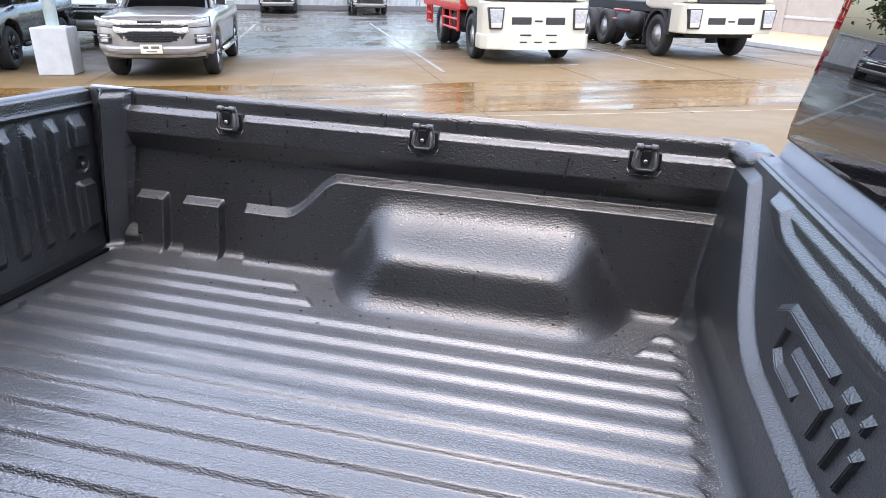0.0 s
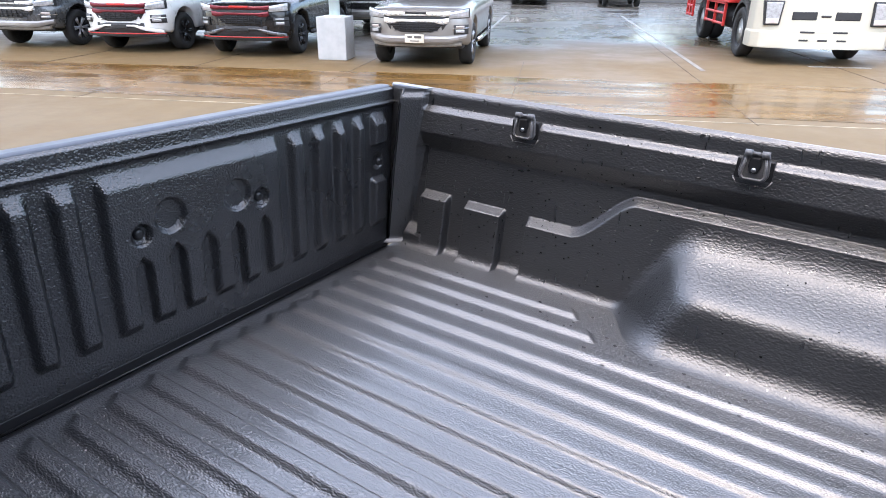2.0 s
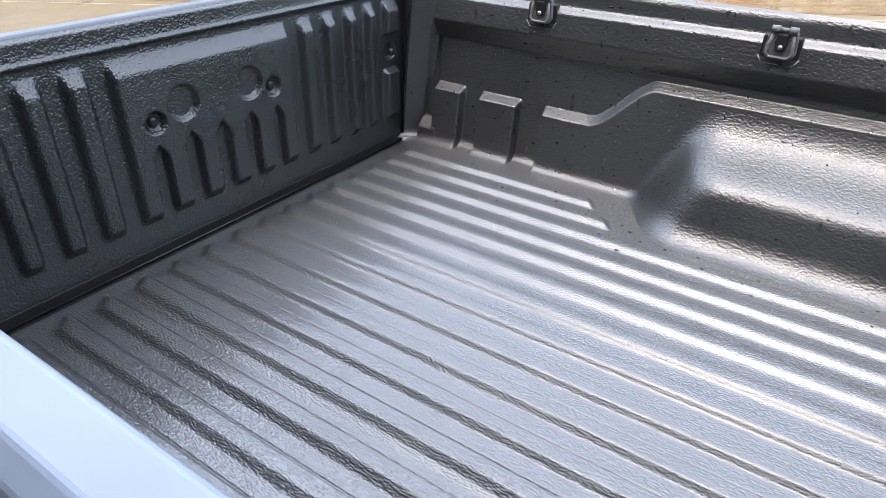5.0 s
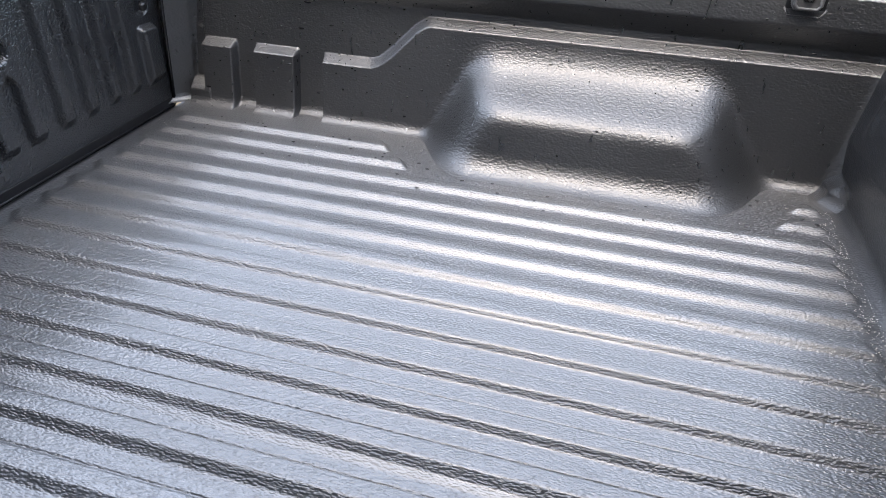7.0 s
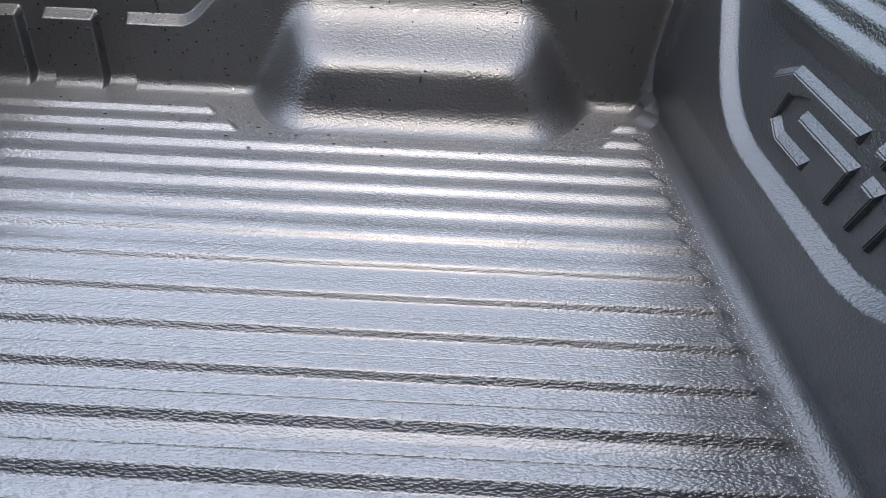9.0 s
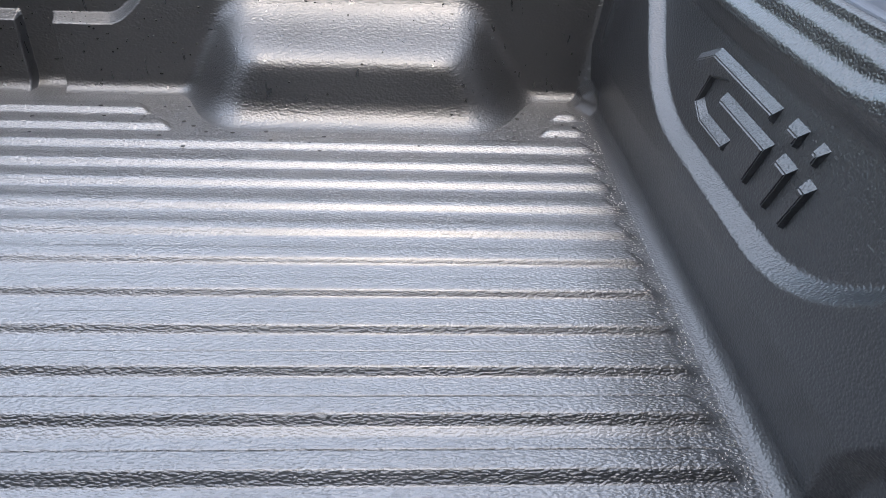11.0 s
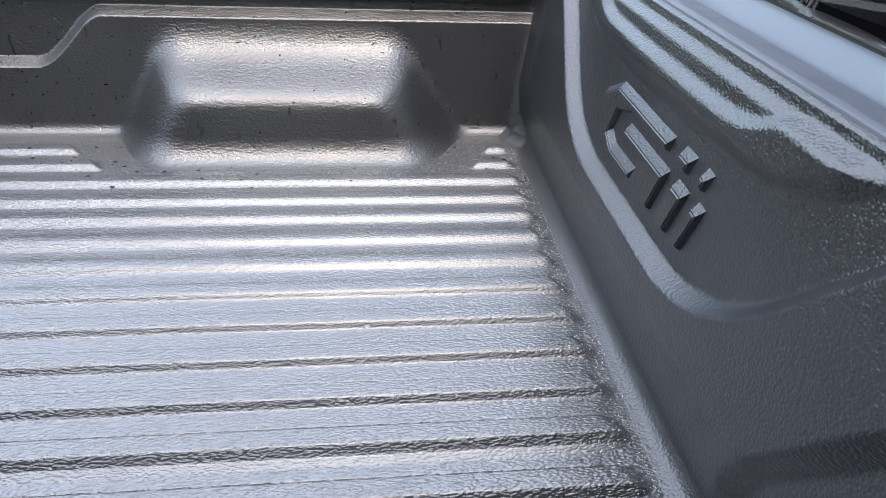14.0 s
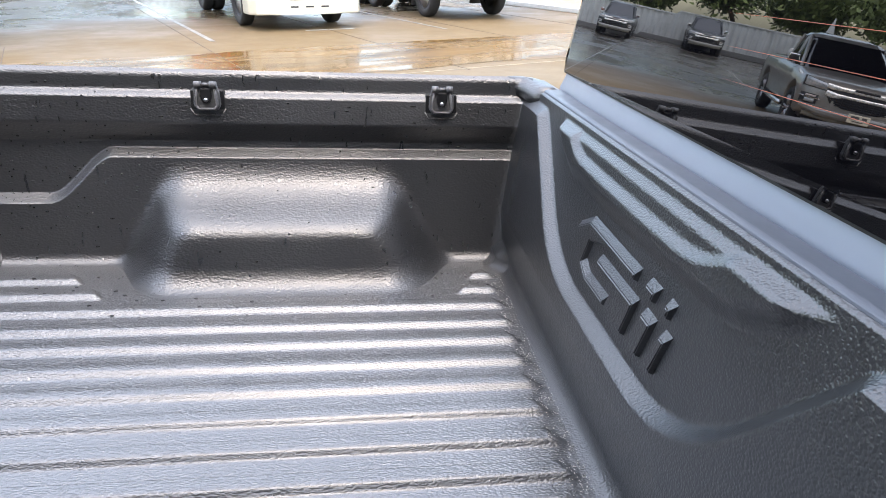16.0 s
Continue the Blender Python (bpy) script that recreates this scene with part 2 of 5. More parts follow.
# floor of the liner, with its long ribs
def floor_height(x, y):
    """Long ribs: a rounded rise on one flank, a short drop on the other; the middle field lies a little higher."""
    p = np.mod((y - FIRST) / PITCH, 1.0)
    k = np.floor((y - FIRST) / PITCH)
    rib = 0.6 * lin(0.405, 0.575, p) + 0.4 * sstep(0.37, 0.61, p) - lin(0.90, 1.0, p)
    rib = rib + 0.04 * np.sin(np.pi * np.clip((p - 0.60) / 0.30, 0, 1)) - 0.03 * np.sin(np.pi * np.clip(p / 0.40, 0, 1))
    rib = rib - 0.24 * np.exp(-(np.minimum(p, 1 - p) / 0.028) ** 2)
    ends = sstep(0.012, 0.050, x + 0.012 * np.cos(2 * np.pi * p)) * (1 - sstep(1.696, 1.726, x + 0.008 * np.cos(2 * np.pi * p)))
    cut = np.where(k >= 10, np.where(k >= 11, 0.672, 0.748), 9.0) - (p - 0.45) * 0.05
    back = np.where(k >= 10, np.where(k >= 11, 1.650, 1.610), -9.0) + (p - 0.45) * 0.05
    ends = ends * np.maximum(1 - sstep(cut - 0.012, cut + 0.004, x), sstep(back - 0.004, back + 0.012, x))
    inside = (y > 0.155) * (y < 1.434)
    middle = lin(0.450, 0.463, y) - lin(1.098, 1.108, y)
    low = lin(0.380, 0.398, y) * (1 - lin(0.424, 0.431, y))
    z = FLOOR + (0.0108 * rib + 0.0042 * middle + 0.0016 * low) * ends * inside
    return z - 0.016 * (1 - sstep(-0.030, -0.016, x)) ** 2


xs = samples(-0.030, 1.79, 0.05, [(-0.030, 0.08), (0.60, 0.78), (1.57, 1.79)], 0.006)
ys = samples(0.090, 1.530, 0.0034, [(FIRST + k * PITCH - 0.0102, FIRST + k * PITCH + 0.0050) for k in range(-3, 13)], 0.0014)
GX, GY = np.meshgrid(xs, ys)
part("floor_liner", grid_mesh("floor_liner", np.stack([GX, GY, floor_height(GX, GY)], -1)), FLOOR_LINER, truck,
     "ribbed black plastic bed floor with light dust", smooth=True)

# side wall of the liner, with its rail, ledges, stake boxes and wheel arch
WZ = [0.80, 1.118, 1.174, 1.238, 1.252, 1.287, 1.297, 1.302]
WY = [1.552, 1.594, 1.560, 1.571, 1.590, 1.594, 1.600, 1.612]


def side_y(x, z):
    y = np.interp(z, WZ, WY)
    y = (y + np.interp(z - 0.003, WZ, WY) + np.interp(z + 0.003, WZ, WY)) / 3
    # stepped ledge along the wall, low near the tail, high over the arch
    zl = 0.980 + 0.122 * sstep(0.552, 0.730, x)
    t = np.clip((x - 0.552) / 0.178, 0, 1)
    tilt = np.sqrt(1 + (0.122 * 6 * t * (1 - t) / 0.178) ** 2)
    step = lin(0, 0.020, (zl - z) / tilt) * lin(0.416, 0.424, x)
    for a, b, top in ((0.045, 0.142, 0.986), (0.207, 0.336, 0.983)):
        step = np.maximum(step, lin(0, 0.017, top - z) * lin(a, a + 0.005, x) * (1 - lin(b, b + 0.007, x)))
    y = y - (0.031 - 0.003 * sstep(0.95, 1.10, z)) * step
    # wheel arch: four leaning faces, rounded together
    dz = z - FLOOR
    base = 1.530 + dz * 0.08
    left = (x - 0.722 - dz * 0.60) / 0.70
    right = (1.618 - dz * 0.70 - x) / 0.70
    spread = (-0.020, -0.012, -0.005, 0.0, 0.005, 0.012, 0.020)
    top = sum(np.interp(dz + o, [0.0, 0.128, 0.142, 0.156, 0.182, 0.205, 0.235, 0.31], [1.352, 1.384, 1.392, 1.415, 1.478, 1.514, 1.548, 1.62]) for o in spread) / len(spread)
    arch = smin(smin(left, right, 0.07), base - top, 0.07)
    y = smin(y, base - arch, 0.035)
    on_arch = sstep(0.0, 0.11, arch)
    # recessed strip beside the rear corner post, then the post itself and the small block at its foot
    y = y + (0.005 + 0.003 * sstep(1.010, 1.016, z)) * (1 - lin(0.040, 0.046, x)) * (1 - lin(1.12, 1.13, z)) * lin(0.86, 0.87, z)
    xr = 0.006 + (z - 0.96) * 0.09
    post_y = 1.555 + (x - xr) * 1.0 + 0.016 * sstep(1.272, 1.296, z)
    y = np.where(x < xr + 0.004, np.minimum(y, post_y), y)
    y = np.where(x < xr - 0.047, 1.512 + 0.5 * np.clip(xr - 0.047 - x, 0, 0.04), y)
    block = 1.522 + 0.026 * lin(0.842, 0.862, z) + 0.2 * (1 - lin(0.858, 0.862, 1.72 - z)) * 0 + 0.06 * (1 - lin(-0.012, 0.002, x)) + 0.06 * lin(0.066, 0.070, x) + 0.08 * lin(0.860, 0.864, z)
    y = np.minimum(y, block)
    # round into the bulkhead
    r = 0.034
    e = np.clip((x - (bulk_x(z) - 0.006 - r)) / r, 0, 0.999)
    y = y - r * (1 - np.sqrt(1 - e * e))
    # round into the floor
    r = 0.030 + 0.026 * on_arch
    e = np.clip((FLOOR - 0.001 + r - z) / r, 0, 0.999)
    return y - r * (1 - np.sqrt(1 - e * e))


def side_wall(mirror):
    edges = [0.045, 0.142, 0.207, 0.336, 0.416]
    xs = samples(-0.088, 1.80, 0.009, [(-0.06, 0.08), (1.72, 1.80)] + [(e - 0.006, e + 0.014) for e in edges] + [(0.54, 0.75)], 0.0025)
    zs = samples(FLOOR - 0.001, 1.302, 0.005, [(0.799, 0.84), (0.955, 0.99), (1.08, 1.18), (1.235, 1.255), (1.28, 1.302)], 0.0025)
    X, Z = np.meshgrid(xs, zs)
    X = np.where(X < 1.70, X, 1.70 + (X - 1.70) * (bulk_x(Z) - 0.007 - 1.70) / 0.10)
    Y = side_y(X, Z)
    if mirror:
        Y = 2 * MID - Y
    ob = part("side_liner", grid_mesh("side_liner", np.stack([X, Y, Z], -1), mirror), LINER, truck, "grained black plastic side wall with wheel arch", smooth=True)
    return ob


side_wall(False)
side_wall(True)


# bulkhead of the liner
def bulkhead_x(y, z):
    x = bulk_x(z)
    # recessed middle field with a rounded outline, its edge a narrow upward-facing ledge
    right = ((1.10 - y) * 0.245 + (z - 1.0) * 0.30) / 0.387
    left = ((y - 0.49) * 0.227 + (z - 0.983) * 0.18) / 0.29
    field = smin(smin(z - 0.983, right, 0.09), left, 0.12)
    edge = 0.5 * lin(-0.009, 0.009, field) + 0.5 * sstep(-0.012, 0.012, field)
    x = x - 0.026 * (1 - edge) * (1 - lin(1.240, 1.258, z)) + 0.030 * (1 - lin(0.80, 0.94, z))
    # pocket with an overhanging upper edge, low on the kerb side
    under = smin(((0.336 - y) * 0.850 + (0.927 - z) * 0.527), (0.345 - y) * 0.8, 0.02)
    x = x + 0.022 * lin(0.0, 0.028, under)
    # corner facet at the floor, by the far wall
    x = x - 0.030 * np.clip((y - 1.415) / 0.05, 0, 1) * np.clip((0.862 - z) / 0.03, 0, 1)
    # long swelling under the lip, in two steps
    upper = 0.011 * (1 - sstep(1.248, 1.266, z))
    zl = np.interp(y, [0.50, 0.516, 0.54, 0.57, 0.61, 0.70, 0.93, 1.06, 1.10, 1.13, 1.145], [1.258, 1.254, 1.242, 1.231, 1.225, 1.223, 1.223, 1.226, 1.234, 1.248, 1.258])
    lower = 0.013 * (1 - sstep(zl - 0.010, zl + 0.010, z))
    zu = np.interp(y, [0.345, 0.37, 0.41, 0.476, 0.53, 0.69, 0.92, 1.126, 1.18, 1.22, 1.25, 1.28], [1.262, 1.242, 1.210, 1.180, 1.170, 1.165, 1.162, 1.168, 1.182, 1.203, 1.228, 1.262])
    belly = 0.5 * lin(zu, zu + 0.042, z) + 0.5 * sstep(zu - 0.003, zu + 0.045, z)
    x = x - (upper + lower) * belly * lin(0.345, 0.36, y) * (1 - lin(1.25, 1.285, y))
    x = x - 0.006 * np.exp(-((y - 1.462) / 0.016) ** 2) * sstep(0.96, 1.0, z) * (1 - sstep(1.13, 1.17, z))
    x = x + 0.030 * lin(1.276, 1.288, z) ** 1.5
    r = 0.034
    e = np.clip((FLOOR + r - z) / r, 0, 0.999)
    return x - r * (1 - np.sqrt(1 - e * e))


ys = samples(0.06, 1.56, 0.004, [], 0.003)
zs = samples(FLOOR, 1.288, 0.004, [(0.80, 0.838), (0.96, 1.01), (1.15, 1.288)], 0.0024)
GY, GZ = np.meshgrid(ys, zs)
bulkhead = part("bulkhead_liner", grid_mesh("bulkhead_liner", np.stack([bulkhead_x(GY, GZ), GY, GZ], -1), True), FRONT_LINER, truck,
                "black plastic front wall of the bed with raised emblem", smooth=True)

# raised emblem of plain bars on the bulkhead
EMBLEM = [
    [(1.020, 1.114), (0.958, 1.146), (0.732, 1.142), (0.737, 1.113), (0.885, 1.113), (0.937, 1.097), (0.945, 1.064), (0.914, 1.050), (0.815, 1.050), (0.817, 1.025), (0.962, 1.025), (0.999, 1.050)],
    [(0.898, 1.074), (0.885, 1.100), (0.711, 1.098), (0.727, 1.020), (0.814, 1.024), (0.812, 1.051), (0.802, 1.072)],
    [(0.706, 1.119), (0.698, 1.145), (0.659, 1.144), (0.667, 1.111), (0.701, 1.109)],
    [(0.637, 1.134), (0.629, 1.145), (0.607, 1.143), (0.616, 1.111), (0.637, 1.111)],
    [(0.696, 1.081), (0.685, 1.100), (0.644, 1.098), (0.661, 1.020), (0.701, 1.019)],
    [(0.629, 1.086), (0.618, 1.100), (0.594, 1.098), (0.612, 1.022), (0.637, 1.021)],
]


def emblem_bar(outline):
    """One raised bar: long sloping faces towards the top, steep ones below."""
    bm = bmesh.new()
    n = len(outline)
    area = sum(outline[i][0] * outline[(i + 1) % n][1] - outline[(i + 1) % n][0] * outline[i][1] for i in range(n))
    turn = 1 if area > 0 else -1
    lines = []
    for i in range(n):
        p, q = Vector(outline[i]), Vector(outline[(i + 1) % n])
        e = (q - p).normalized()
        inward = Vector((-e.y, e.x)) * turn
        lines.append((p + inward * (0.0045 + 0.0115 * max(0.0, -inward.y)), e))
    tops = []
    for i in range(n):
        (p, e), (q, f) = lines[i - 1], lines[i]
        d = e.x * f.y - e.y * f.x
        w = q - p
        tops.append(p + e * ((w.x * f.y - w.y * f.x) / d) if abs(d) > 0.05 else q)
    low = [bm.verts.new((bulk_x(z) + 0.002, y, z)) for y, z in outline]
    top = [bm.verts.new((bulk_x(z) - 0.0095, y, z)) for y, z in tops]
    bm.faces.new(top)
    for i in range(n):
        bm.faces.new((low[i], low[(i + 1) % n], top[(i + 1) % n], top[i]))
    bmesh.ops.recalc_face_normals(bm, faces=bm.faces)
    bmesh.ops.bevel(bm, geom=[e for e in bm.edges if all(v in top for v in e.verts)], offset=0.002, segments=2, affect="EDGES")
    part("emblem_bar", bm, FRONT_LINER, bulkhead)


for outline in EMBLEM:
    emblem_bar(outline)


# tailgate, shut, with its ribbed liner
def tailgate_x(y, z):
    d = np.abs(y - MID)
    lift = np.zeros_like(y)
    for c, w in ((0.300, 0.026), (0.385, 0.024), (0.470, 0.023), (0.552, 0.022)):
        lift = np.maximum(lift, sstep(-0.004, 0.013, w - np.abs(d - c)))
    low = np.abs(d - 0.644)
    lift = np.maximum(lift, sstep(-0.003, 0.009, 0.032 - low) * np.maximum(lin(0, 0.01, z - 1.135), lin(0, 0.010, 1.035 - z)))
    # broad middle panel, its lower half cut by grooves
    panel = sstep(-0.003, 0.013, 0.237 - d)
    g = np.zeros_like(y)
    for c in (0.0, 0.084, 0.168):
        top = 1.048 - 0.12 * np.maximum(0, c - 0.1) + 0.000 * d
        u = np.abs(d - c)
        g = np.maximum(g, sstep(-0.004, 0.010, 0.020 - u) * lin(0, 0.012, top - 1.2 * u - z + 0.01))
    panel = panel * (1 - g)
    lift = np.maximum(lift, panel)
    lift = lift * lin(0, 0.031, 1.234 - z) * lin(0, 0.026, z - 0.872)
    x = -0.056 + 0.021 * lift
    # rolled ledge under the top edge
    x = x + 0.010 * np.exp(-((z - 1.258) / 0.007) ** 2) + 0.004 * sstep(1.262, 1.270, z)
    x = x - 0.010 * sstep(1.295, 1.301, z)
    # round dishes
    for cy, cz, r, deep in ((0.719, 1.121, 0.041, 0.012), (0.901, 1.121, 0.041, 0.012), (0.647, 1.096, 0.026, 0.015),
                            (0.973, 1.096, 0.026, 0.015), (1.457, 1.083, 0.027, 0.014), (0.163, 1.083, 0.027, 0.014)):
        q = np.hypot(y - cy, z - cz)
        x = x - deep * (1 - lin(r - 0.009, r, q))
    return x


ys = samples(0.090, 1.530, 0.004, [(0.61, 0.77), (0.85, 1.01)], 0.0025)
zs = samples(0.812, 1.301, 0.004, [(1.05, 1.17), (1.24, 1.301)], 0.0025)
GY, GZ = np.meshgrid(ys, zs)
tailgate = part("tailgate", prism([(-0.072, 0.80), (-0.072, 1.285), (-0.124, 1.285), (-0.131, 1.270), (-0.135, 1.10), (-0.128, 0.80)], (0.080, 1.540), "y", 0.004), PAINT, truck,
                "blue-grey painted tailgate, shut")
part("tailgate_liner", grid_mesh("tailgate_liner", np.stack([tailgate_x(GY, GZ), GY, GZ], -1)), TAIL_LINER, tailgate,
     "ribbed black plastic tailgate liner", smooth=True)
# top edge split off to take the darker, shaded copy of the paint
part("top_cap", prism([(-0.070, 1.287), (-0.070, 1.300), (-0.076, 1.305), (-0.112, 1.303), (-0.126, 1.294), (-0.130, 1.287)], (0.080, 1.540), "y", 0.003), SHADED_PAINT, tailgate, "satin blue-grey top edge", smooth=False)
for cy, cz in ((0.647, 1.096), (0.973, 1.096), (1.457, 1.083), (0.163, 1.083)):
    part("bolt", lathe([(0.013, -0.052), (0.013, -0.049), (0.009, -0.043), (0.005, -0.042)], "x", 18, (0, cy, cz)), SMOOTH_BLACK, tailgate, "black plastic screw cap", smooth=True)
part("bed_sill", box((-0.0535, 0.07, 0.768), (-0.027, 1.55, 0.7835), 0.002), SMOOTH_BLACK, truck)
part("bottom_trim", box((-0.070, 0.11, 0.772), (-0.0545, 1.512, 0.8115), 0.002), SMOOTH_BLACK, tailgate, "smooth black lower edge strip")
part("seal_lip", tube([(-0.052, 0.11, 0.789), (-0.052, 1.510, 0.789)], 0.0022, 8), SMOOTH_BLACK, tailgate, smooth=True)


part("corner_trim", tube([(-0.053, 1.510, 0.802), (-0.034, 1.511, 1.05), (-0.014, 1.515, 1.26), (-0.012, 1.528, 1.303)], 0.0055, 10), GLOSS_BLACK, truck, smooth=True)


# folding tie-down hooks, three a side
def tie_down_hook(x, mirror):
    s = -1 if mirror else 1
    y0 = 2 * MID - 1.574 if mirror else 1.574
    m = Matrix.Translation((x, y0, 1.237)) @ (pose(0, 0, 0, 0, 0, 180) if mirror else Matrix()) @ Matrix.Diagonal((0.93, 1.0, 0.88, 1.0))
    hook = empty("tie_down_hook", None, truck)
    hook.matrix_basis = m
    tagged(hook, "black folding tie-down hook in a rounded pocket")
    rim = [(-0.044, 0.022), (-0.046, -0.032), (-0.035, -0.047), (0.035, -0.047), (0.046, -0.032), (0.044, 0.022)]
    # raised black block, put in for the shaded hollow behind the hook
    part("pocket", prism(rim, (-0.008, 0.016), "y", 0.003), SMOOTH_BLACK, hook)
    # rim is black plastic too; its roundness carries the bright line
    part("rim", tube([(-0.047, -0.008, -0.030), (-0.037, -0.010, -0.049), (0.037, -0.010, -0.049), (0.047, -0.008, -0.030)], 0.0026, 8), LINER, hook, "rounded black plastic lower rim that catches light", smooth=True)
    tray = [(-0.030, 0.041), (-0.034, 0.018), (-0.037, -0.018), (-0.027, -0.035), (0.027, -0.035), (0.037, -0.018), (0.034, 0.018), (0.030, 0.041)]
    part("plate", prism(tray, (-0.018, -0.004), "y", 0.006), HOOK_GREY, hook)
    ring = [(-0.022, -0.016, 0.034), (-0.026, -0.020, 0.006), (-0.029, -0.023, -0.018), (-0.021, -0.024, -0.028), (0.021, -0.024, -0.028), (0.029, -0.023, -0.018), (0.026, -0.020, 0.006), (0.022, -0.016, 0.034)]
    part("ring", tube(ring, 0.0042, 8), HOOK_GREY, hook, "dark grey folding ring", smooth=True)
    tongue = [(-0.013, 0.032), (-0.016, 0.008), (-0.010, -0.013), (0.010, -0.013), (0.016, 0.008), (0.013, 0.032)]
    part("tongue", prism(tongue, (-0.024, -0.010), "y", 0.004), SMOOTH_BLACK, hook)
    for x0, x1, r in ((-0.029, -0.011, 0.0092), (-0.011, 0.011, 0.0055), (0.011, 0.029, 0.0092)):
        part("knuckle", tube([(x0, -0.017, 0.040), (x1, -0.017, 0.040)], r, 12), HOOK_GREY, hook, smooth=True)
    part("screw", lathe([(0.0060, -0.027), (0.0060, -0.022)], "y", 14, (0, 0, -0.002)), STEEL, hook, "bright steel screw", smooth=True)


for hx in (0.384, 0.982, 1.583):
    tie_down_hook(hx, False)

# painted bed: rails, outer sides, front rail, undertray
for s in (1, -1):
    def fy(y):
        return MID + s * (y - MID)
    inner, top = (1.606, 1.3000) if s > 0 else (1.584, 1.3080)
    cap = [(fy(inner), 1.288), (fy(inner), top - 0.004), (fy(inner + 0.005), top), (fy(1.628), top - 0.001), (fy(1.646), top - 0.007), (fy(1.660), 1.275), (fy(1.662), 1.262), (fy(1.630), 1.262)]
    part("rail_cap", prism(cap, (-0.115, 1.770 if s > 0 else 1.830), "x", 0.003), PAINT, truck, "blue-grey painted top rail of the bed")
    bm = bmesh.new()
    rows = []
    for x in np.unique(np.round(np.concatenate([np.arange(-0.115, 1.87, 0.06), np.arange(0.70, 1.66, 0.025), [1.880]]), 4)):
        d = abs(x - 1.17)
        low = 0.62 if d > 0.46 else 0.385 + math.sqrt(0.46 ** 2 - d ** 2)
        low = min(max(low, 0.62), 0.86)
        lip = 0.018 if d < 0.50 else 0.0
        ring = [(fy(1.640), 1.258), (fy(1.663), 1.258), (fy(1.700), 1.10), (fy(1.718 + lip), 0.95), (fy(1.705 + lip), low), (fy(1.640), low), (fy(1.668), 0.95), (fy(1.660), 1.10)]
        rows.append([bm.verts.new((x, y, z)) for y, z in ring])
    for p, q in zip(rows, rows[1:]):
        for i in range(8):
            bm.faces.new((p[i], p[(i + 1) % 8], q[(i + 1) % 8], q[i]))
    bm.faces.new(rows[0])
    bm.faces.new(rows[-1])
    bmesh.ops.recalc_face_normals(bm, faces=bm.faces)
    part("bed_side", bm, PAINT, truck, "blue-grey painted bed side with wheel arch")
front_rail = [(1.842, 1.270), (1.842, 1.284), (1.850, 1.288), (1.884, 1.288), (1.890, 1.280), (1.890, 1.0), (1.875, 1.0), (1.870, 1.265)]
part("bed_front_rail", prism(front_rail, (-0.04, 1.66), "y", 0.003), SHADED_PAINT, truck)
RIM_IN = [(1.770, 1.602), (1.793, 1.599), (1.806, 1.590), (1.814, 1.575), (1.819, 1.557), (1.828, 1.530), (1.842, 1.500)]
RIM_OUT = [(1.770, 1.634), (1.818, 1.634), (1.848, 1.626), (1.868, 1.610), (1.880, 1.588), (1.885, 1.550), (1.885, 1.500)]
RIM_TOP = [1.3025, 1.3025, 1.3010, 1.2985, 1.2955, 1.2915, 1.2890]
for s in (1, -1):
    bm = bmesh.new()
    rows = []
    for (xi, yi), (xo, yo), z in zip(RIM_IN, RIM_OUT, RIM_TOP):
        ring = [(-0.20, -0.045), (-0.20, -0.024), (-0.08, -0.010), (0.14, -0.0015), (0.32, 0.0), (0.75, -0.001), (0.94, -0.006), (1.0, -0.014), (1.0, -0.034)]
        rows.append([bm.verts.new((xi + (xo - xi) * f, MID + s * (yi + (yo - yi) * f - MID), z + d)) for f, d in ring])
    for p, q in zip(rows, rows[1:]):
        for i in range(9):
            bm.faces.new((p[i], p[(i + 1) % 9], q[(i + 1) % 9], q[i]))
    bm.faces.new(rows[0])
    bm.faces.new(rows[-1][::-1])
    part("rim_corner", bm, LINER, truck, "rounded black plastic rim corner", smooth=True)
part("bed_underside", box((-0.058, 0.03, 0.60), (1.86, 1.59, 0.766), 0.003), DARK_STEEL, truck)

# grit and specks swept against the bulkhead
rng = random.Random(5)
verts, faces = [], []
for k in range(1250):
    if k < 850:
        x, y = rng.gauss(1.726, 0.016), rng.uniform(0.35, 1.42)
    else:
        x, y = rng.uniform(0.0, 1.72), rng.uniform(0.2, 1.4)
        if rng.random() < 0.4:
            x = rng.gauss(0.02, 0.03)
    x = min(x, 1.742)
    z = float(floor_height(np.array([x]), np.array([y]))[0])
    s_ = rng.uniform(0.0006, 0.0019) * (1.0 if k < 850 else 0.75)
    n0 = len(verts)
    a = rng.uniform(0, 6.28)
    for q in range(3):
        verts.append((x + s_ * math.cos(a + q * 2.1), y + s_ * math.sin(a + q * 2.1), z + 0.0002))
    verts.append((x, y, z + s_ * 1.2))
    faces += [(n0, n0 + 1, n0 + 3), (n0 + 1, n0 + 2, n0 + 3), (n0 + 2, n0, n0 + 3)]
me = bpy.data.meshes.new("grit")
me.from_pydata(verts, [], faces)
GRIT = plain("pale_grit", (0.42, 0.40, 0.37), 0.7, 0, 0.4, 300)
grit = part("grit", me, GRIT, None)
grit.matrix_world = LEAN
tagged(grit, "scattered pale grit on the bed floor", "grit", kind="stuff")

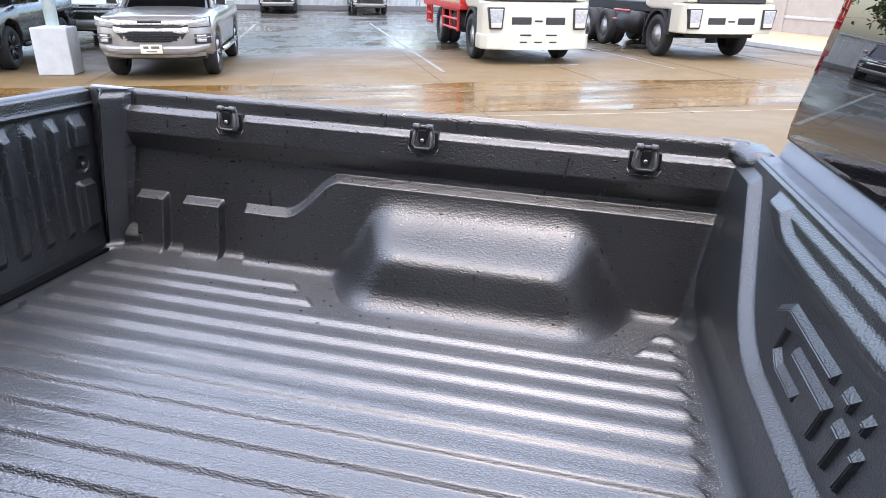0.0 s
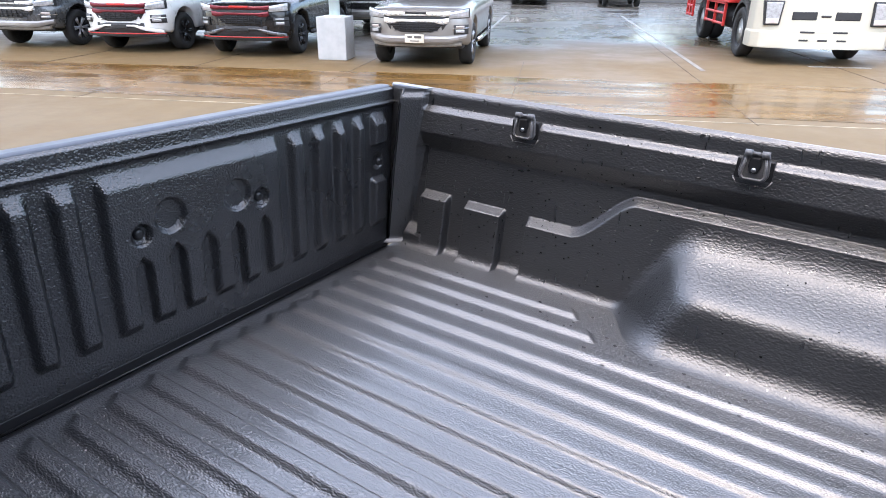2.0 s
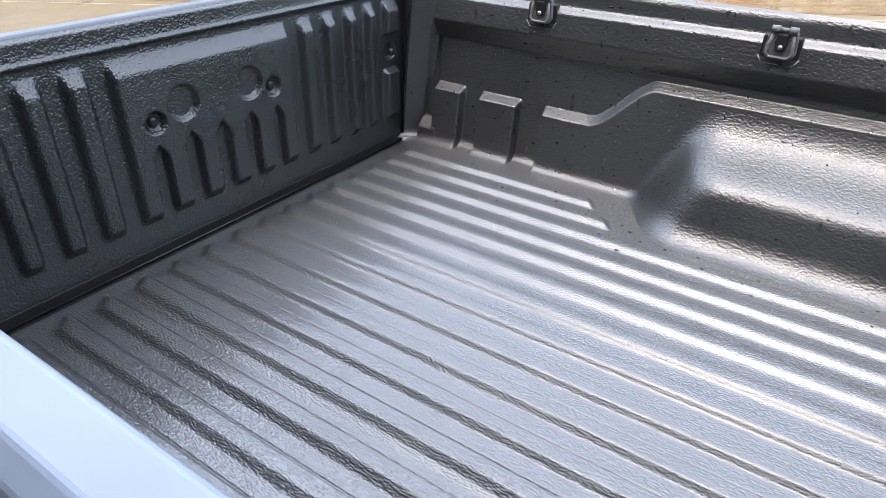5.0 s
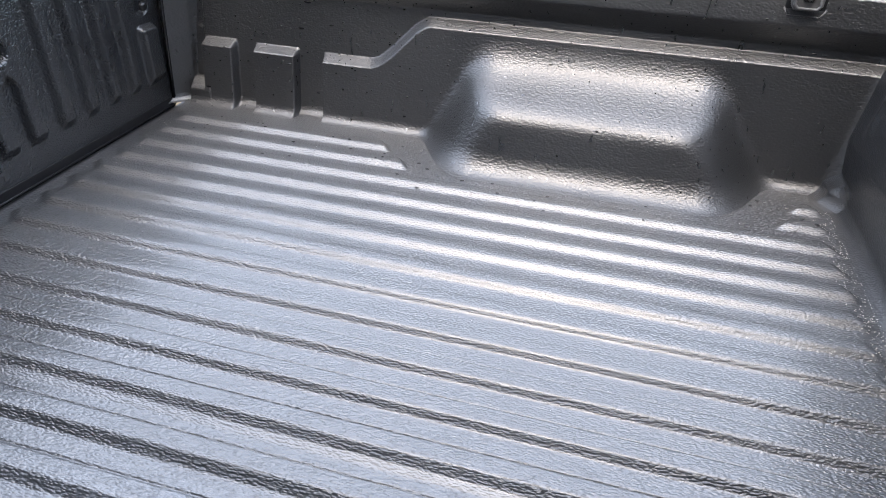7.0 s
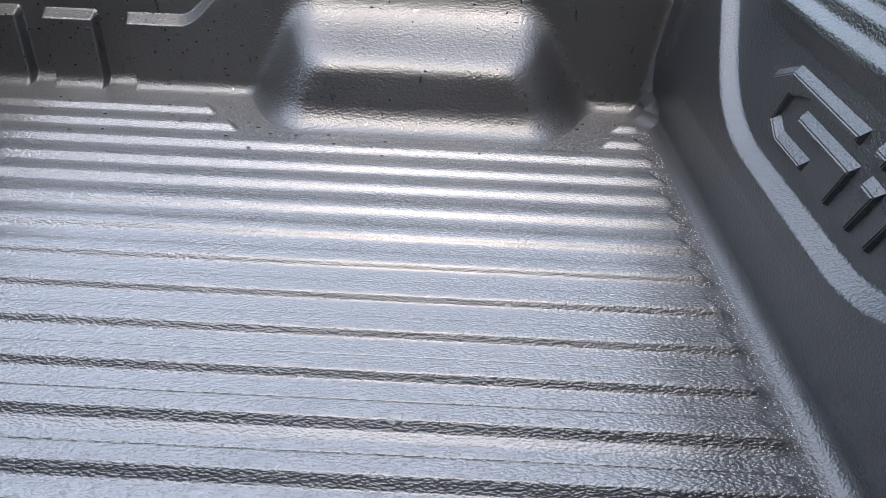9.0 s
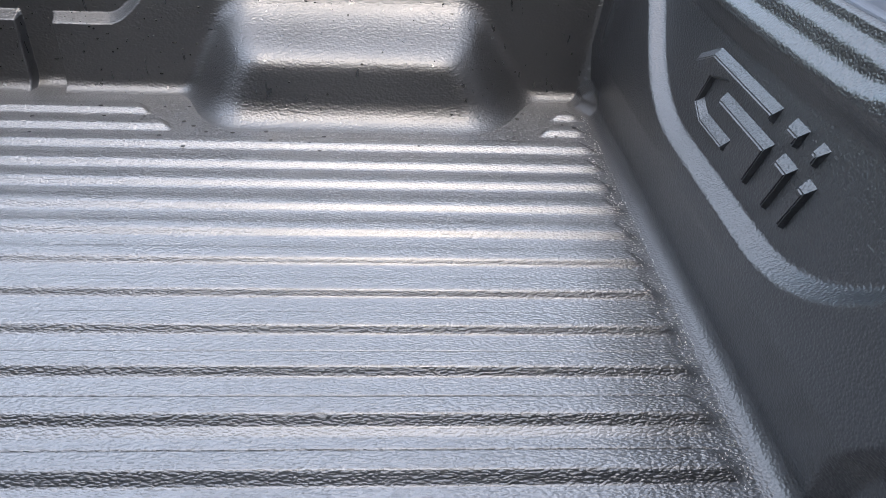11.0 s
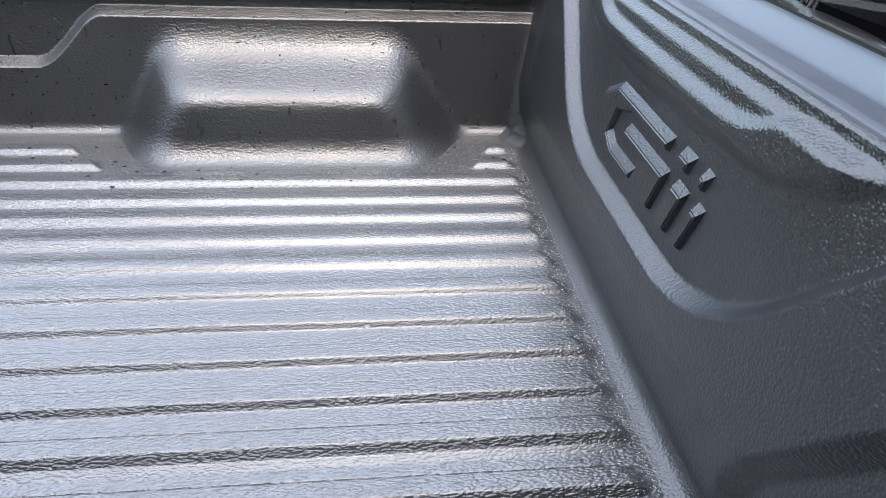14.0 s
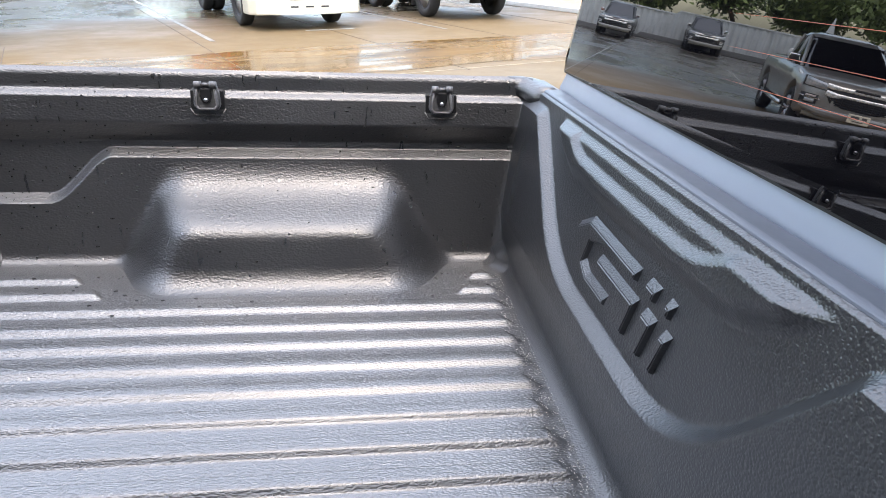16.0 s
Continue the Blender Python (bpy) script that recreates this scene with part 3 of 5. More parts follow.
# rain drops left on the far side wall, the arch and the floor beside it
def drop_mesh(spots):
    """Flattened beads; each spot gives a place, the two axes along the surface, its normal, and the radii along the axes."""
    verts, faces = [], []
    for c, a, b, nrm, ra, rb in spots:
        n0 = len(verts)
        for ring, lift in ((1.0, 0.0), (0.7, 0.45)):
            for k in range(8):
                t = 2 * math.pi * k / 8
                verts.append(tuple(c + a * (ra * ring * math.cos(t)) + b * (rb * ring * math.sin(t)) + nrm * (lift * 0.0012)))
        verts.append(tuple(c + nrm * 0.0009))
        for k in range(8):
            j = (k + 1) % 8
            faces += [(n0 + k, n0 + j, n0 + 8 + j, n0 + 8 + k), (n0 + 8 + k, n0 + 8 + j, n0 + 16)]
    me = bpy.data.meshes.new("rain_drops")
    me.from_pydata(verts, [], faces)
    return me


rng = random.Random(21)
spots = []
while len(spots) < 330:
    x, z = (rng.uniform(0.06, 0.85) if rng.random() < 0.6 else rng.uniform(0.06, 1.72)), rng.uniform(0.84, 1.27)
    if x > 0.75 and z < 0.95 and rng.random() < 0.4:
        continue
    e = 0.003
    px, pz = np.array([x, x + e, x - e, x, x]), np.array([z, z, z, z + e, z - e])
    y0, y1, y2, y3, y4 = [float(v) for v in side_y(px, pz)]
    nrm = Vector(((y1 - y2) / (2 * e), -1.0, (y3 - y4) / (2 * e))).normalized()
    if abs(nrm.y) < 0.45:
        continue
    a = Vector((1, 0, 0)).cross(nrm).cross(nrm).normalized()
    b = a.cross(nrm)
    r = rng.uniform(0.0010, 0.0026)
    spots.append((Vector((x, y0, z)) + nrm * 0.0003, a, b, nrm, r * (rng.uniform(1.0, 1.5) if rng.random() < 0.88 else rng.uniform(2.5, 4.5)), r))
for _ in range(110):
    x, y = rng.uniform(0.10, 1.70), 1.44 - abs(rng.gauss(0, 0.10))
    z = float(floor_height(np.array([x]), np.array([y]))[0])
    r = rng.uniform(0.0020, 0.0048)
    spots.append((Vector((x, y, z + 0.0003)), Vector((1, 0, 0)), Vector((0, 1, 0)), Vector((0, 0, 1)), r * 1.3, r))
WATER_BEAD = plain("water_bead", (0.004, 0.004, 0.0045), 0.06)
drops = part("rain_drops", drop_mesh(spots), WATER_BEAD, None, smooth=True)
drops.matrix_world = LEAN
tagged(drops, "scattered dark rain drops on the black plastic liner", "rain drops", kind="stuff")

# ---- the pickup truck: cab ----
cab = empty("cab", None, truck)


def cab_section(z):
    """Half width and rear plane of the cab at a height."""
    half = np.interp(z, [0.5, 1.0, 1.28, 1.40, 1.75], [0.82, 0.835, 0.805, 0.770, 0.640])
    rear = np.interp(z, [0.5, 1.20, 1.24, 1.29, 1.34, 1.75], [1.905, 1.896, 1.892, 1.896, 1.912, 1.938])
    return half, rear


zs = np.array([0.48, 0.70, 1.0, 1.20, 1.24, 1.27, 1.29, 1.315, 1.345, 1.40, 1.50, 1.60, 1.70, 1.75, 1.785, 1.80])
rows = []
for z in zs:
    half, rear = cab_section(min(z, 1.75))
    front = np.interp(z, [0.48, 1.0, 1.10, 1.80], [3.85, 3.85, 3.75, 2.75])
    inset = 0.0 if z < 1.75 else (z - 1.75) * 3.2
    r = 0.085
    ring = []
    for sx, sy in ((0, -1), (0, 1), (1, 1), (1, -1)):
        cx = rear + inset + r if sx == 0 else front - inset - r
        cy = MID + sy * (half - inset - r)
        a0 = {(0, -1): 180, (0, 1): 90, (1, 1): 0, (1, -1): 270}[(sx, sy)]
        steps = range(7)
        for k in steps:
            a = radians(a0 + (90 if (sx, sy) in ((0, -1),) else 90) * k / 6)
            ring.append((cx + r * math.cos(a), cy + r * math.sin(a), z))
    rows.append(sorted(ring, key=lambda p: math.atan2(p[1] - MID, p[0] - 2.7)))
rows = np.array(rows)
bm = bmesh.new()
vs = [[bm.verts.new(p) for p in row] for row in rows]
for a, b in zip(vs, vs[1:]):
    for i in range(len(a)):
        bm.faces.new((a[i], a[(i + 1) % len(a)], b[(i + 1) % len(a)], b[i]))
bm.faces.new(vs[0][::-1])
bm.faces.new(vs[-1])
part("cab_body", bm, PAINT, cab, "blue-grey painted cab", smooth=True)


def rear_point(d, z, out):
    half, rear = cab_section(z)
    return (rear - out + 0.0087 * d, MID + d, z)


# rear window: tinted pane in a black surround
def window_outline(grow):
    pts = []
    for d, z in ((-0.735, 1.330), (0.735, 1.330), (0.748, 1.36), (0.625, 1.72), (0.600, 1.745), (-0.600, 1.745), (-0.625, 1.72), (-0.748, 1.36)):
        pts.append((d * (1 + grow / 0.7), z + grow * (1 if z > 1.5 else -1)))
    return pts


bm = bmesh.new()
f = bm.faces.new([bm.verts.new(rear_point(d, z, 0.012 if z < 1.36 else 0.012)) for d, z in window_outline(0.0)])
ex = bmesh.ops.extrude_face_region(bm, geom=[f])
for v in [g for g in ex["geom"] if isinstance(g, bmesh.types.BMVert)]:
    v.co.x += 0.020
window = part("rear_window", bm, REAR_GLASS, cab, "dark tinted rear window with heater lines")
bm = bmesh.new()
f = bm.faces.new([bm.verts.new(rear_point(d, z, 0.008)) for d, z in window_outline(0.005)])
ex = bmesh.ops.extrude_face_region(bm, geom=[f])
for v in [g for g in ex["geom"] if isinstance(g, bmesh.types.BMVert)]:
    v.co.x += 0.016
part("window_frame", bm, SMOOTH_BLACK, window)
HEATER = plain("heater_line", (0.35, 0.09, 0.04), 0.6)
for z in (1.43, 1.475, 1.52, 1.565, 1.61, 1.655, 1.70):
    h = np.interp(z, [1.37, 1.72], [0.70, 0.60])
    part("heater_line", tube([rear_point(-h, z, 0.0128), rear_point(h, z, 0.0126)], 0.0005, 5), HEATER, window)


def cab_front(z):
    return float(np.interp(z, [1.10, 1.80], [3.75, 2.75]))


def glass_panel(corners, thick):
    """A flat pane through its outer corners, thick inwards along the given vector."""
    bm = bmesh.new()
    f = bm.faces.new([bm.verts.new(c) for c in corners])
    ex = bmesh.ops.extrude_face_region(bm, geom=[f])
    for v in [g for g in ex["geom"] if isinstance(g, bmesh.types.BMVert)]:
        v.co += Vector(thick)
    bmesh.ops.recalc_face_normals(bm, faces=bm.faces)
    return bm


half0, half1 = cab_section(1.20)[0] - 0.11, cab_section(1.70)[0] - 0.09
part("windscreen", glass_panel([(cab_front(1.20) + 0.012, MID - half0, 1.20), (cab_front(1.20) + 0.012, MID + half0, 1.20), (cab_front(1.70) + 0.012, MID + half1, 1.70), (cab_front(1.70) + 0.012, MID - half1, 1.70)], (-0.02, 0, -0.015)), TINTED, cab)
for s in (1, -1):
    h0, h1 = cab_section(1.32)[0] + 0.010, cab_section(1.68)[0] + 0.012
    for x0, x1, x2, x3 in ((2.04, 2.66, 2.66, 2.12), (2.74, 3.34, 2.90, 2.74)):
        part("side_window", glass_panel([(x0, MID + s * h0, 1.32), (x1, MID + s * h0, 1.32), (x2, MID + s * h1, 1.68), (x3, MID + s * h1, 1.68)], (0, -s * 0.02, 0)), TINTED, cab)
    for x in (2.00, 2.70):
        part("door_handle", box((x + 0.08, MID + s * 0.838 - 0.02, 1.10), (x + 0.24, MID + s * 0.838 + 0.02, 1.135), 0.008), PAINT, cab)
part("bonnet", prism([(3.6, 0.55), (3.6, 1.10), (4.6, 1.00), (4.85, 0.85), (4.88, 0.45), (3.6, 0.45)], (MID - 0.84, MID + 0.84), "y", 0.05), PAINT, cab)


def wheel_parts(parent, x, y, side, r=0.385, rim=None, spokes=6, width=0.25):
    """A wheel at (x, y) that stands on the ground; side +1: its face looks to +y."""
    w = empty("wheel", None, parent)
    w.matrix_basis = Matrix.Translation((x, y, r))
    h = width / 2
    part("tyre", lathe([(r * 0.60, -h * 0.8), (r * 0.90, -h), (r * 0.985, -h * 0.72), (r, -h * 0.3), (r, h * 0.3), (r * 0.985, h * 0.72), (r * 0.90, h), (r * 0.60, h * 0.8), (r * 0.58, 0.0), (r * 0.60, -h * 0.8)], "y", 30, caps=False), RUBBER, w, smooth=True)
    bm = lathe([(r * 0.62, -h * 0.6), (r * 0.64, side * h * 0.80), (r * 0.58, side * h * 0.84), (r * 0.55, side * h * 0.35), (r * 0.10, side * h * 0.35)], "y", 30)
    part("rim", bm, DARK_STEEL, w, smooth=True)
    bm = bmesh.new()
    for k in range(spokes):
        a = 2 * math.pi * k / spokes
        c, s = math.cos(a), math.sin(a)
        for da in (-0.13, 0.13):
            c2, s2 = math.cos(a + da), math.sin(a + da)
            add_tube(bm, [(r * 0.12 * c, side * h * 0.62, r * 0.12 * s), (r * 0.60 * c2, side * h * 0.80, r * 0.60 * s2)], r * 0.052, 6)
    if not spokes:
        add_lathe(bm, [(r * 0.57, side * h * 0.55), (r * 0.52, side * h * 0.40), (r * 0.40, side * h * 0.20), (r * 0.30, side * h * 0.22), (r * 0.26, side * h * 0.55), (r * 0.16, side * h * 0.60)], "y", 30)
        for k in range(10):
            a = 2 * math.pi * k / 10
            add_tube(bm, [(r * 0.34 * math.cos(a), side * h * 0.18, r * 0.34 * math.sin(a)), (r * 0.34 * math.cos(a), side * h * 0.36, r * 0.34 * math.sin(a))], r * 0.030, 6)
    add_lathe(bm, [(r * 0.17, side * h * 0.5), (r * 0.15, side * h * 0.72), (r * 0.05, side * h * 0.75)], "y", 16)
    part("spokes" if spokes else "wheel_disc", bm, rim or STEEL, w, smooth=True)
    return w


for wx in (0.93 + 0.24, 4.2):
    for s in (1, -1):
        wheel_parts(truck, wx, MID + s * 0.79, s)

# ---- the yard ----
YARD = radians(24)
CU, SU = math.cos(YARD), math.sin(YARD)


def yard(u, v, z=0.0, turn=0.0):
    """A pose in the yard: u along the puddle, v away from it; turn in degrees."""
    return pose(CU * u - SU * v, SU * u + CU * v, z, 0, 0, 24 + turn)


def ground_material():
    """Wet concrete: tan near the puddle, greyer and shiny beyond, dry and pale on this side."""
    m, nt, b = node_material("wet_concrete")
    tc = nt.nodes.new("ShaderNodeTexCoord")
    sep = nt.nodes.new("ShaderNodeSeparateXYZ")
    nt.links.new(tc.outputs["Object"], sep.inputs["Vector"])
    wob = noise_tex(nt, 0.5, 5, 0.6)
    ma = nt.nodes.new("ShaderNodeMath")
    ma.operation = "MULTIPLY_ADD"
    nt.links.new(wob.outputs["Fac"], ma.inputs[0])
    ma.inputs[1].default_value = 1.4
    nt.links.new(sep.outputs["Y"], ma.inputs[2])
    band = nt.nodes.new("ShaderNodeMapRange")
    band.inputs["From Min"].default_value, band.inputs["From Max"].default_value = 0.0, 30.0
    nt.links.new(ma.outputs["Value"], band.inputs["Value"])
    col = ramp(nt, band.outputs["Result"], [(0.0, (0.145, 0.110, 0.066)), (0.26, (0.148, 0.108, 0.057)), (0.38, (0.150, 0.100, 0.042)), (0.48, (0.130, 0.088, 0.039)), (0.60, (0.066, 0.054, 0.036)), (1.0, (0.048, 0.044, 0.036))])
    grain = noise_tex(nt, 3.0, 8, 0.7)
    mix = nt.nodes.new("ShaderNodeMixRGB")
    mix.blend_type, mix.inputs["Fac"].default_value = "MULTIPLY", 0.45
    g = ramp(nt, grain.outputs["Fac"], [(0.25, (0.62, 0.60, 0.58)), (0.7, (1.0, 1.0, 1.0))])
    nt.links.new(col.outputs["Color"], mix.inputs["Color1"])
    nt.links.new(g.outputs["Color"], mix.inputs["Color2"])
    nt.links.new(mix.outputs["Color"], b.inputs["Base Color"])
    wet = ramp(nt, band.outputs["Result"], [(0.0, (0.75,)), (0.28, (0.62,)), (0.40, (0.55,)), (0.50, (0.46,)), (0.60, (0.12,)), (1.0, (0.08,))])
    patch = ramp(nt, noise_tex(nt, 0.35, 6, 0.65).outputs["Fac"], [(0.40, (0.0,)), (0.60, (0.30,))])
    sm = nt.nodes.new("ShaderNodeMath")
    nt.links.new(wet.outputs["Color"], sm.inputs[0])
    nt.links.new(patch.outputs["Color"], sm.inputs[1])
    nt.links.new(sm.outputs["Value"], b.inputs["Roughness"])
    bump(nt, b, noise_tex(nt, 25.0, 6, 0.7).outputs["Fac"], 0.15, 0.004)
    b.inputs["Specular IOR Level"].default_value = 0.42
    return m


WET = ground_material()
n = 60
bm = bmesh.new()
us = np.concatenate([[-1500, -400, -120], np.arange(-40, 41, 4), [120, 400, 1500]])
vs_ = np.concatenate([[-1500, -400, -120], np.arange(-40, 61, 4), [120, 400, 1500]])
P = np.stack(np.meshgrid(us, vs_) + [np.zeros((len(vs_), len(us)))], -1)
ground = part("ground", grid_mesh("ground", P), WET, None)
ground.matrix_world = yard(0, 0)
tagged(ground, "wet tan and grey concrete yard with joints", "ground", kind="structure")

# thin brown puddle in the gutter
m_water, nt, b = node_material("muddy_water")
# brown mud tones; the darkest streaks also paint in dark reflections
r = ramp(nt, noise_tex(nt, 1.0, 6, 0.7, (0.5, 2.2, 1)).outputs["Fac"], [(0.30, (0.185, 0.110, 0.036)), (0.52, (0.125, 0.070, 0.021)), (0.66, (0.045, 0.028, 0.013))])
nt.links.new(r.outputs["Color"], b.inputs["Base Color"])
scum = ramp(nt, noise_tex(nt, 1.0, 5, 0.65, (0.35, 1.6, 1)).outputs["Fac"], [(0.42, (0.12,)), (0.58, (0.36,))])
nt.links.new(scum.outputs["Color"], b.inputs["Roughness"])
b.inputs["IOR"].default_value = 1.20
bump(nt, b, noise_tex(nt, 2.5, 2, 0.5).outputs["Fac"], 0.03, 0.008)
bm = bmesh.new()
random.seed(4)
far = [(u, 10.58 + 0.10 * noise.noise((u * 0.5, 1, 0)) + 0.04 * noise.noise((u * 2.2, 5, 0))) for u in np.arange(-26, 16, 0.25)]
near = [(u, 7.78 + 0.22 * noise.noise((u * 0.35, 9, 0)) + 0.06 * noise.noise((u * 1.9, 3, 0)) + max(0, -u - 3) * 0.03) for u in np.arange(-26, 16, 0.25)]
a = [bm.verts.new((u, v, 0.004)) for u, v in far]
c = [bm.verts.new((u, v, 0.004)) for u, v in near]
for i in range(len(a) - 1):
    bm.faces.new((c[i], c[i + 1], a[i + 1], a[i]))
puddle = part("puddle", bm, m_water, None)
puddle.matrix_world = yard(0, 0)
tagged(puddle, "long shallow puddle of brown muddy water", "puddle", kind="structure")

# ---- parked vehicles ----
SILVER = plain("silver_paint", (0.25, 0.235, 0.22), 0.38, 0.5, 0.05, 3, 0.8)
WHITE = plain("white_paint", (0.62, 0.615, 0.59), 0.3, 0.0, 0.03, 3, 0.4)
BLACK = plain("black_paint", (0.008, 0.008, 0.009), 0.25, 0.0, 0.1, 3, 0.35)
GREY = plain("grey_paint", (0.10, 0.105, 0.11), 0.28, 0.5, 0.06, 3, 0.8)
CREAM = plain("cream_white_paint", (0.50, 0.465, 0.375), 0.33, 0.0, 0.04, 2, 0.3)
RED = plain("red_paint", (0.48, 0.03, 0.025), 0.42, 0.0, 0.15, 6)
DUSTY = plain("dusty_grey_plastic", (0.16, 0.14, 0.11), 0.7, 0, 0.25, 6)
# chrome with white in its colour, standing in for bright reflections
BRIGHT = plain("whitened_chrome", (0.78, 0.78, 0.77), 0.28, 0.45, 0.04)
TRIM = plain("matt_black_trim", (0.018, 0.018, 0.019), 0.5)
LENS = plain("lamp_lens", (0.42, 0.43, 0.44), 0.12, 0.35, 0.25, 18, 1.0)
AMBER = plain("amber_lens", (0.50, 0.43, 0.40), 0.2, 0.0, 0.1, 10, 0.5)
PLATE = plain("number_plate", (0.62, 0.56, 0.44), 0.5)
INK = plain("plate_ink", (0.10, 0.09, 0.08), 0.6)
NOSE_X, NOSE_Y = [0.0, 0.45, 0.68, 0.82, 0.90, 0.94], [-0.945, -0.925, -0.87, -0.79, -0.69, -0.52]


def nose(x):
    return float(np.interp(abs(x), NOSE_X, NOSE_Y))


def front_panel(x0, x1, low, high, out, thick=0.05, n=14):
    """A strip that follows the rounded nose; low and high give its edges as lists of (x, z)."""
    bm = bmesh.new()
    rows = []
    for x in np.linspace(x0, x1, n):
        lo, hi = np.interp(x, [p[0] for p in low], [p[1] for p in low]), np.interp(x, [p[0] for p in high], [p[1] for p in high])
        y = nose(x) - out
        rows.append([bm.verts.new(p) for p in ((x, y, lo), (x, y - 0.012, lo + (hi - lo) * 0.3), (x, y - 0.012, lo + (hi - lo) * 0.7), (x, y, hi), (x, y + thick, hi), (x, y + thick, lo))])
    for a, b in zip(rows, rows[1:]):
        for i in range(6):
            bm.faces.new((a[i], a[(i + 1) % 6], b[(i + 1) % 6], b[i]))
    bm.faces.new(rows[0][::-1])
    bm.faces.new(rows[-1])
    return bm


def arch_floor(y, axles, base):
    z = base
    for ya in axles:
        if abs(y - ya) < 0.475:
            z = max(z, 0.385 + math.sqrt(0.475 ** 2 - (y - ya) ** 2))
    return z


def parked_pickup(m, paint, label, sport=False, plate=False, rims=None, lean=0.0):
    """Double-cab pickup; its front axle stands over the origin and it looks to -y."""
    car = tagged(empty("pickup", m), label, "pickup truck", "parked pickups")
    axles = (0.0, 3.12)
    ys = np.unique(np.round(np.concatenate([np.arange(-0.92, 4.25, 0.12), [-0.945, -0.90, -0.86, -0.80, 4.24], np.arange(-0.5, 0.51, 0.05), np.arange(2.6, 3.65, 0.05)]), 3))
    bm = bmesh.new()
    rings = []
    for y in ys:
        hw = float(np.interp(y, NOSE_Y[1:] + [0.0, 3.9, 4.24], NOSE_X[1:] + [0.935, 0.935, 0.90])) if y > -0.925 else 0.45
        top = float(np.interp(y, [-0.945, -0.88, -0.75, -0.3, 0.62, 0.75, 2.2, 2.25, 4.24], [0.90, 0.97, 1.01, 1.06, 1.13, 1.12, 1.14, 1.16, 1.17]))
        zb = arch_floor(y, axles, float(np.interp(y, [-0.945, -0.6, 0.5, 4.24], [0.50, 0.40, 0.42, 0.45])))
        zb = min(zb, top - 0.12)
        mid = max(zb + 0.03, 0.70)
        half = [(hw * 0.94, zb), (hw * 0.985, min(zb + 0.05, mid)), (hw, mid), (hw, max(mid + 0.01, top - 0.24)), (hw * 0.975, top - 0.09), (hw * 0.90, top - 0.02), (hw * 0.55, top + 0.012), (0.0, top + 0.022)]
        ring = [bm.verts.new((x, y, z)) for x, z in half] + [bm.verts.new((-x, y, z)) for x, z in half[-2::-1]]
        rings.append(ring)
    for a, b in zip(rings, rings[1:]):
        for i in range(len(a)):
            bm.faces.new((a[i], a[(i + 1) % len(a)], b[(i + 1) % len(a)], b[i]))
    bm.faces.new(rings[0])
    bm.faces.new(rings[-1][::-1])
    part("body", bm, paint, car, smooth=True)
    # greenhouse and roof
    bm = bmesh.new()
    rows = []
    for z, fy, ry, hw in ((1.10, 0.62, 2.24, 0.80), (1.30, 0.92, 2.20, 0.76), (1.50, 1.20, 2.14, 0.70), (1.66, 1.45, 2.06, 0.645)):
        rows.append([bm.verts.new(p) for p in ((-hw * 0.86, fy - 0.05, z), (0, fy - 0.11, z), (hw * 0.86, fy - 0.05, z), (hw, fy + 0.12, z), (hw, ry - 0.1, z), (hw * 0.9, ry, z), (-hw * 0.9, ry, z), (-hw, ry - 0.1, z), (-hw, fy + 0.12, z))])
    for a, b in zip(rows, rows[1:]):
        for i in range(9):
            bm.faces.new((a[i], a[(i + 1) % 9], b[(i + 1) % 9], b[i]))
    bm.faces.new(rows[-1])
    bm.faces.new(rows[0][::-1])
    part("cabin_glass", bm, TINTED, car, "dark tinted glass")
    bm = bmesh.new()
    rows = []
    for z, fy, ry, hw in ((1.655, 1.40, 2.10, 0.665), (1.72, 1.52, 2.06, 0.60), (1.755, 1.72, 1.95, 0.45)):
        rows.append([bm.verts.new(p) for p in ((-hw * 0.8, fy - 0.05, z), (hw * 0.8, fy - 0.05, z), (hw, fy + 0.1, z), (hw, ry - 0.05, z), (hw * 0.9, ry, z), (-hw * 0.9, ry, z), (-hw, ry - 0.05, z), (-hw, fy + 0.1, z))])
    for a, b in zip(rows, rows[1:]):
        for i in range(8):
            bm.faces.new((a[i], a[(i + 1) % 8], b[(i + 1) % 8], b[i]))
    bm.faces.new(rows[-1])
    bm.faces.new(rows[0][::-1])
    part("roof", bm, paint, car, smooth=False)
    for s in (-1, 1):
        for y0, y1 in ((0.66, 1.43), (1.50, 1.56), (2.16, 2.08)):
            hw0, hw1 = (0.79, 0.665)
            part("pillar", tube([(s * hw0, y0 if y0 != 1.50 else 1.52, 1.10), (s * hw1, y1, 1.67)], 0.035, 8), paint, car)
        part("door_mirror", prism([(0.84 * s, 1.16), (0.87 * s, 1.30), (1.05 * s, 1.30), (1.06 * s, 1.17)], (0.70, 0.80), "y", 0.015), paint if sport else CHROME, car)
        part("side_step", tube([(s * 0.93, 0.55, 0.40), (s * 0.95, 0.65, 0.40), (s * 0.95, 2.45, 0.40), (s * 0.93, 2.55, 0.40)], 0.045, 8), CHROME if plate else TRIM, car, smooth=True)
    # face
    bar = SILVER if plate else (RED if sport else CHROME)
    part("grille", front_panel(-0.56, 0.56, [(-0.56, 0.80), (-0.44, 0.63), (0.44, 0.63), (0.56, 0.80)], [(-0.56, 0.955), (0, 0.975), (0.56, 0.955)], 0.012), TRIM, car)
    for k, z in enumerate((0.655, 0.69, 0.725, 0.76)):
        w = 0.40 + 0.03 * k
        part("grille_slat", front_panel(-w, w, [(-w, z), (w, z)], [(-w, z + 0.012), (w, z + 0.012)], 0.026, 0.02, 8), DARK_STEEL, car)
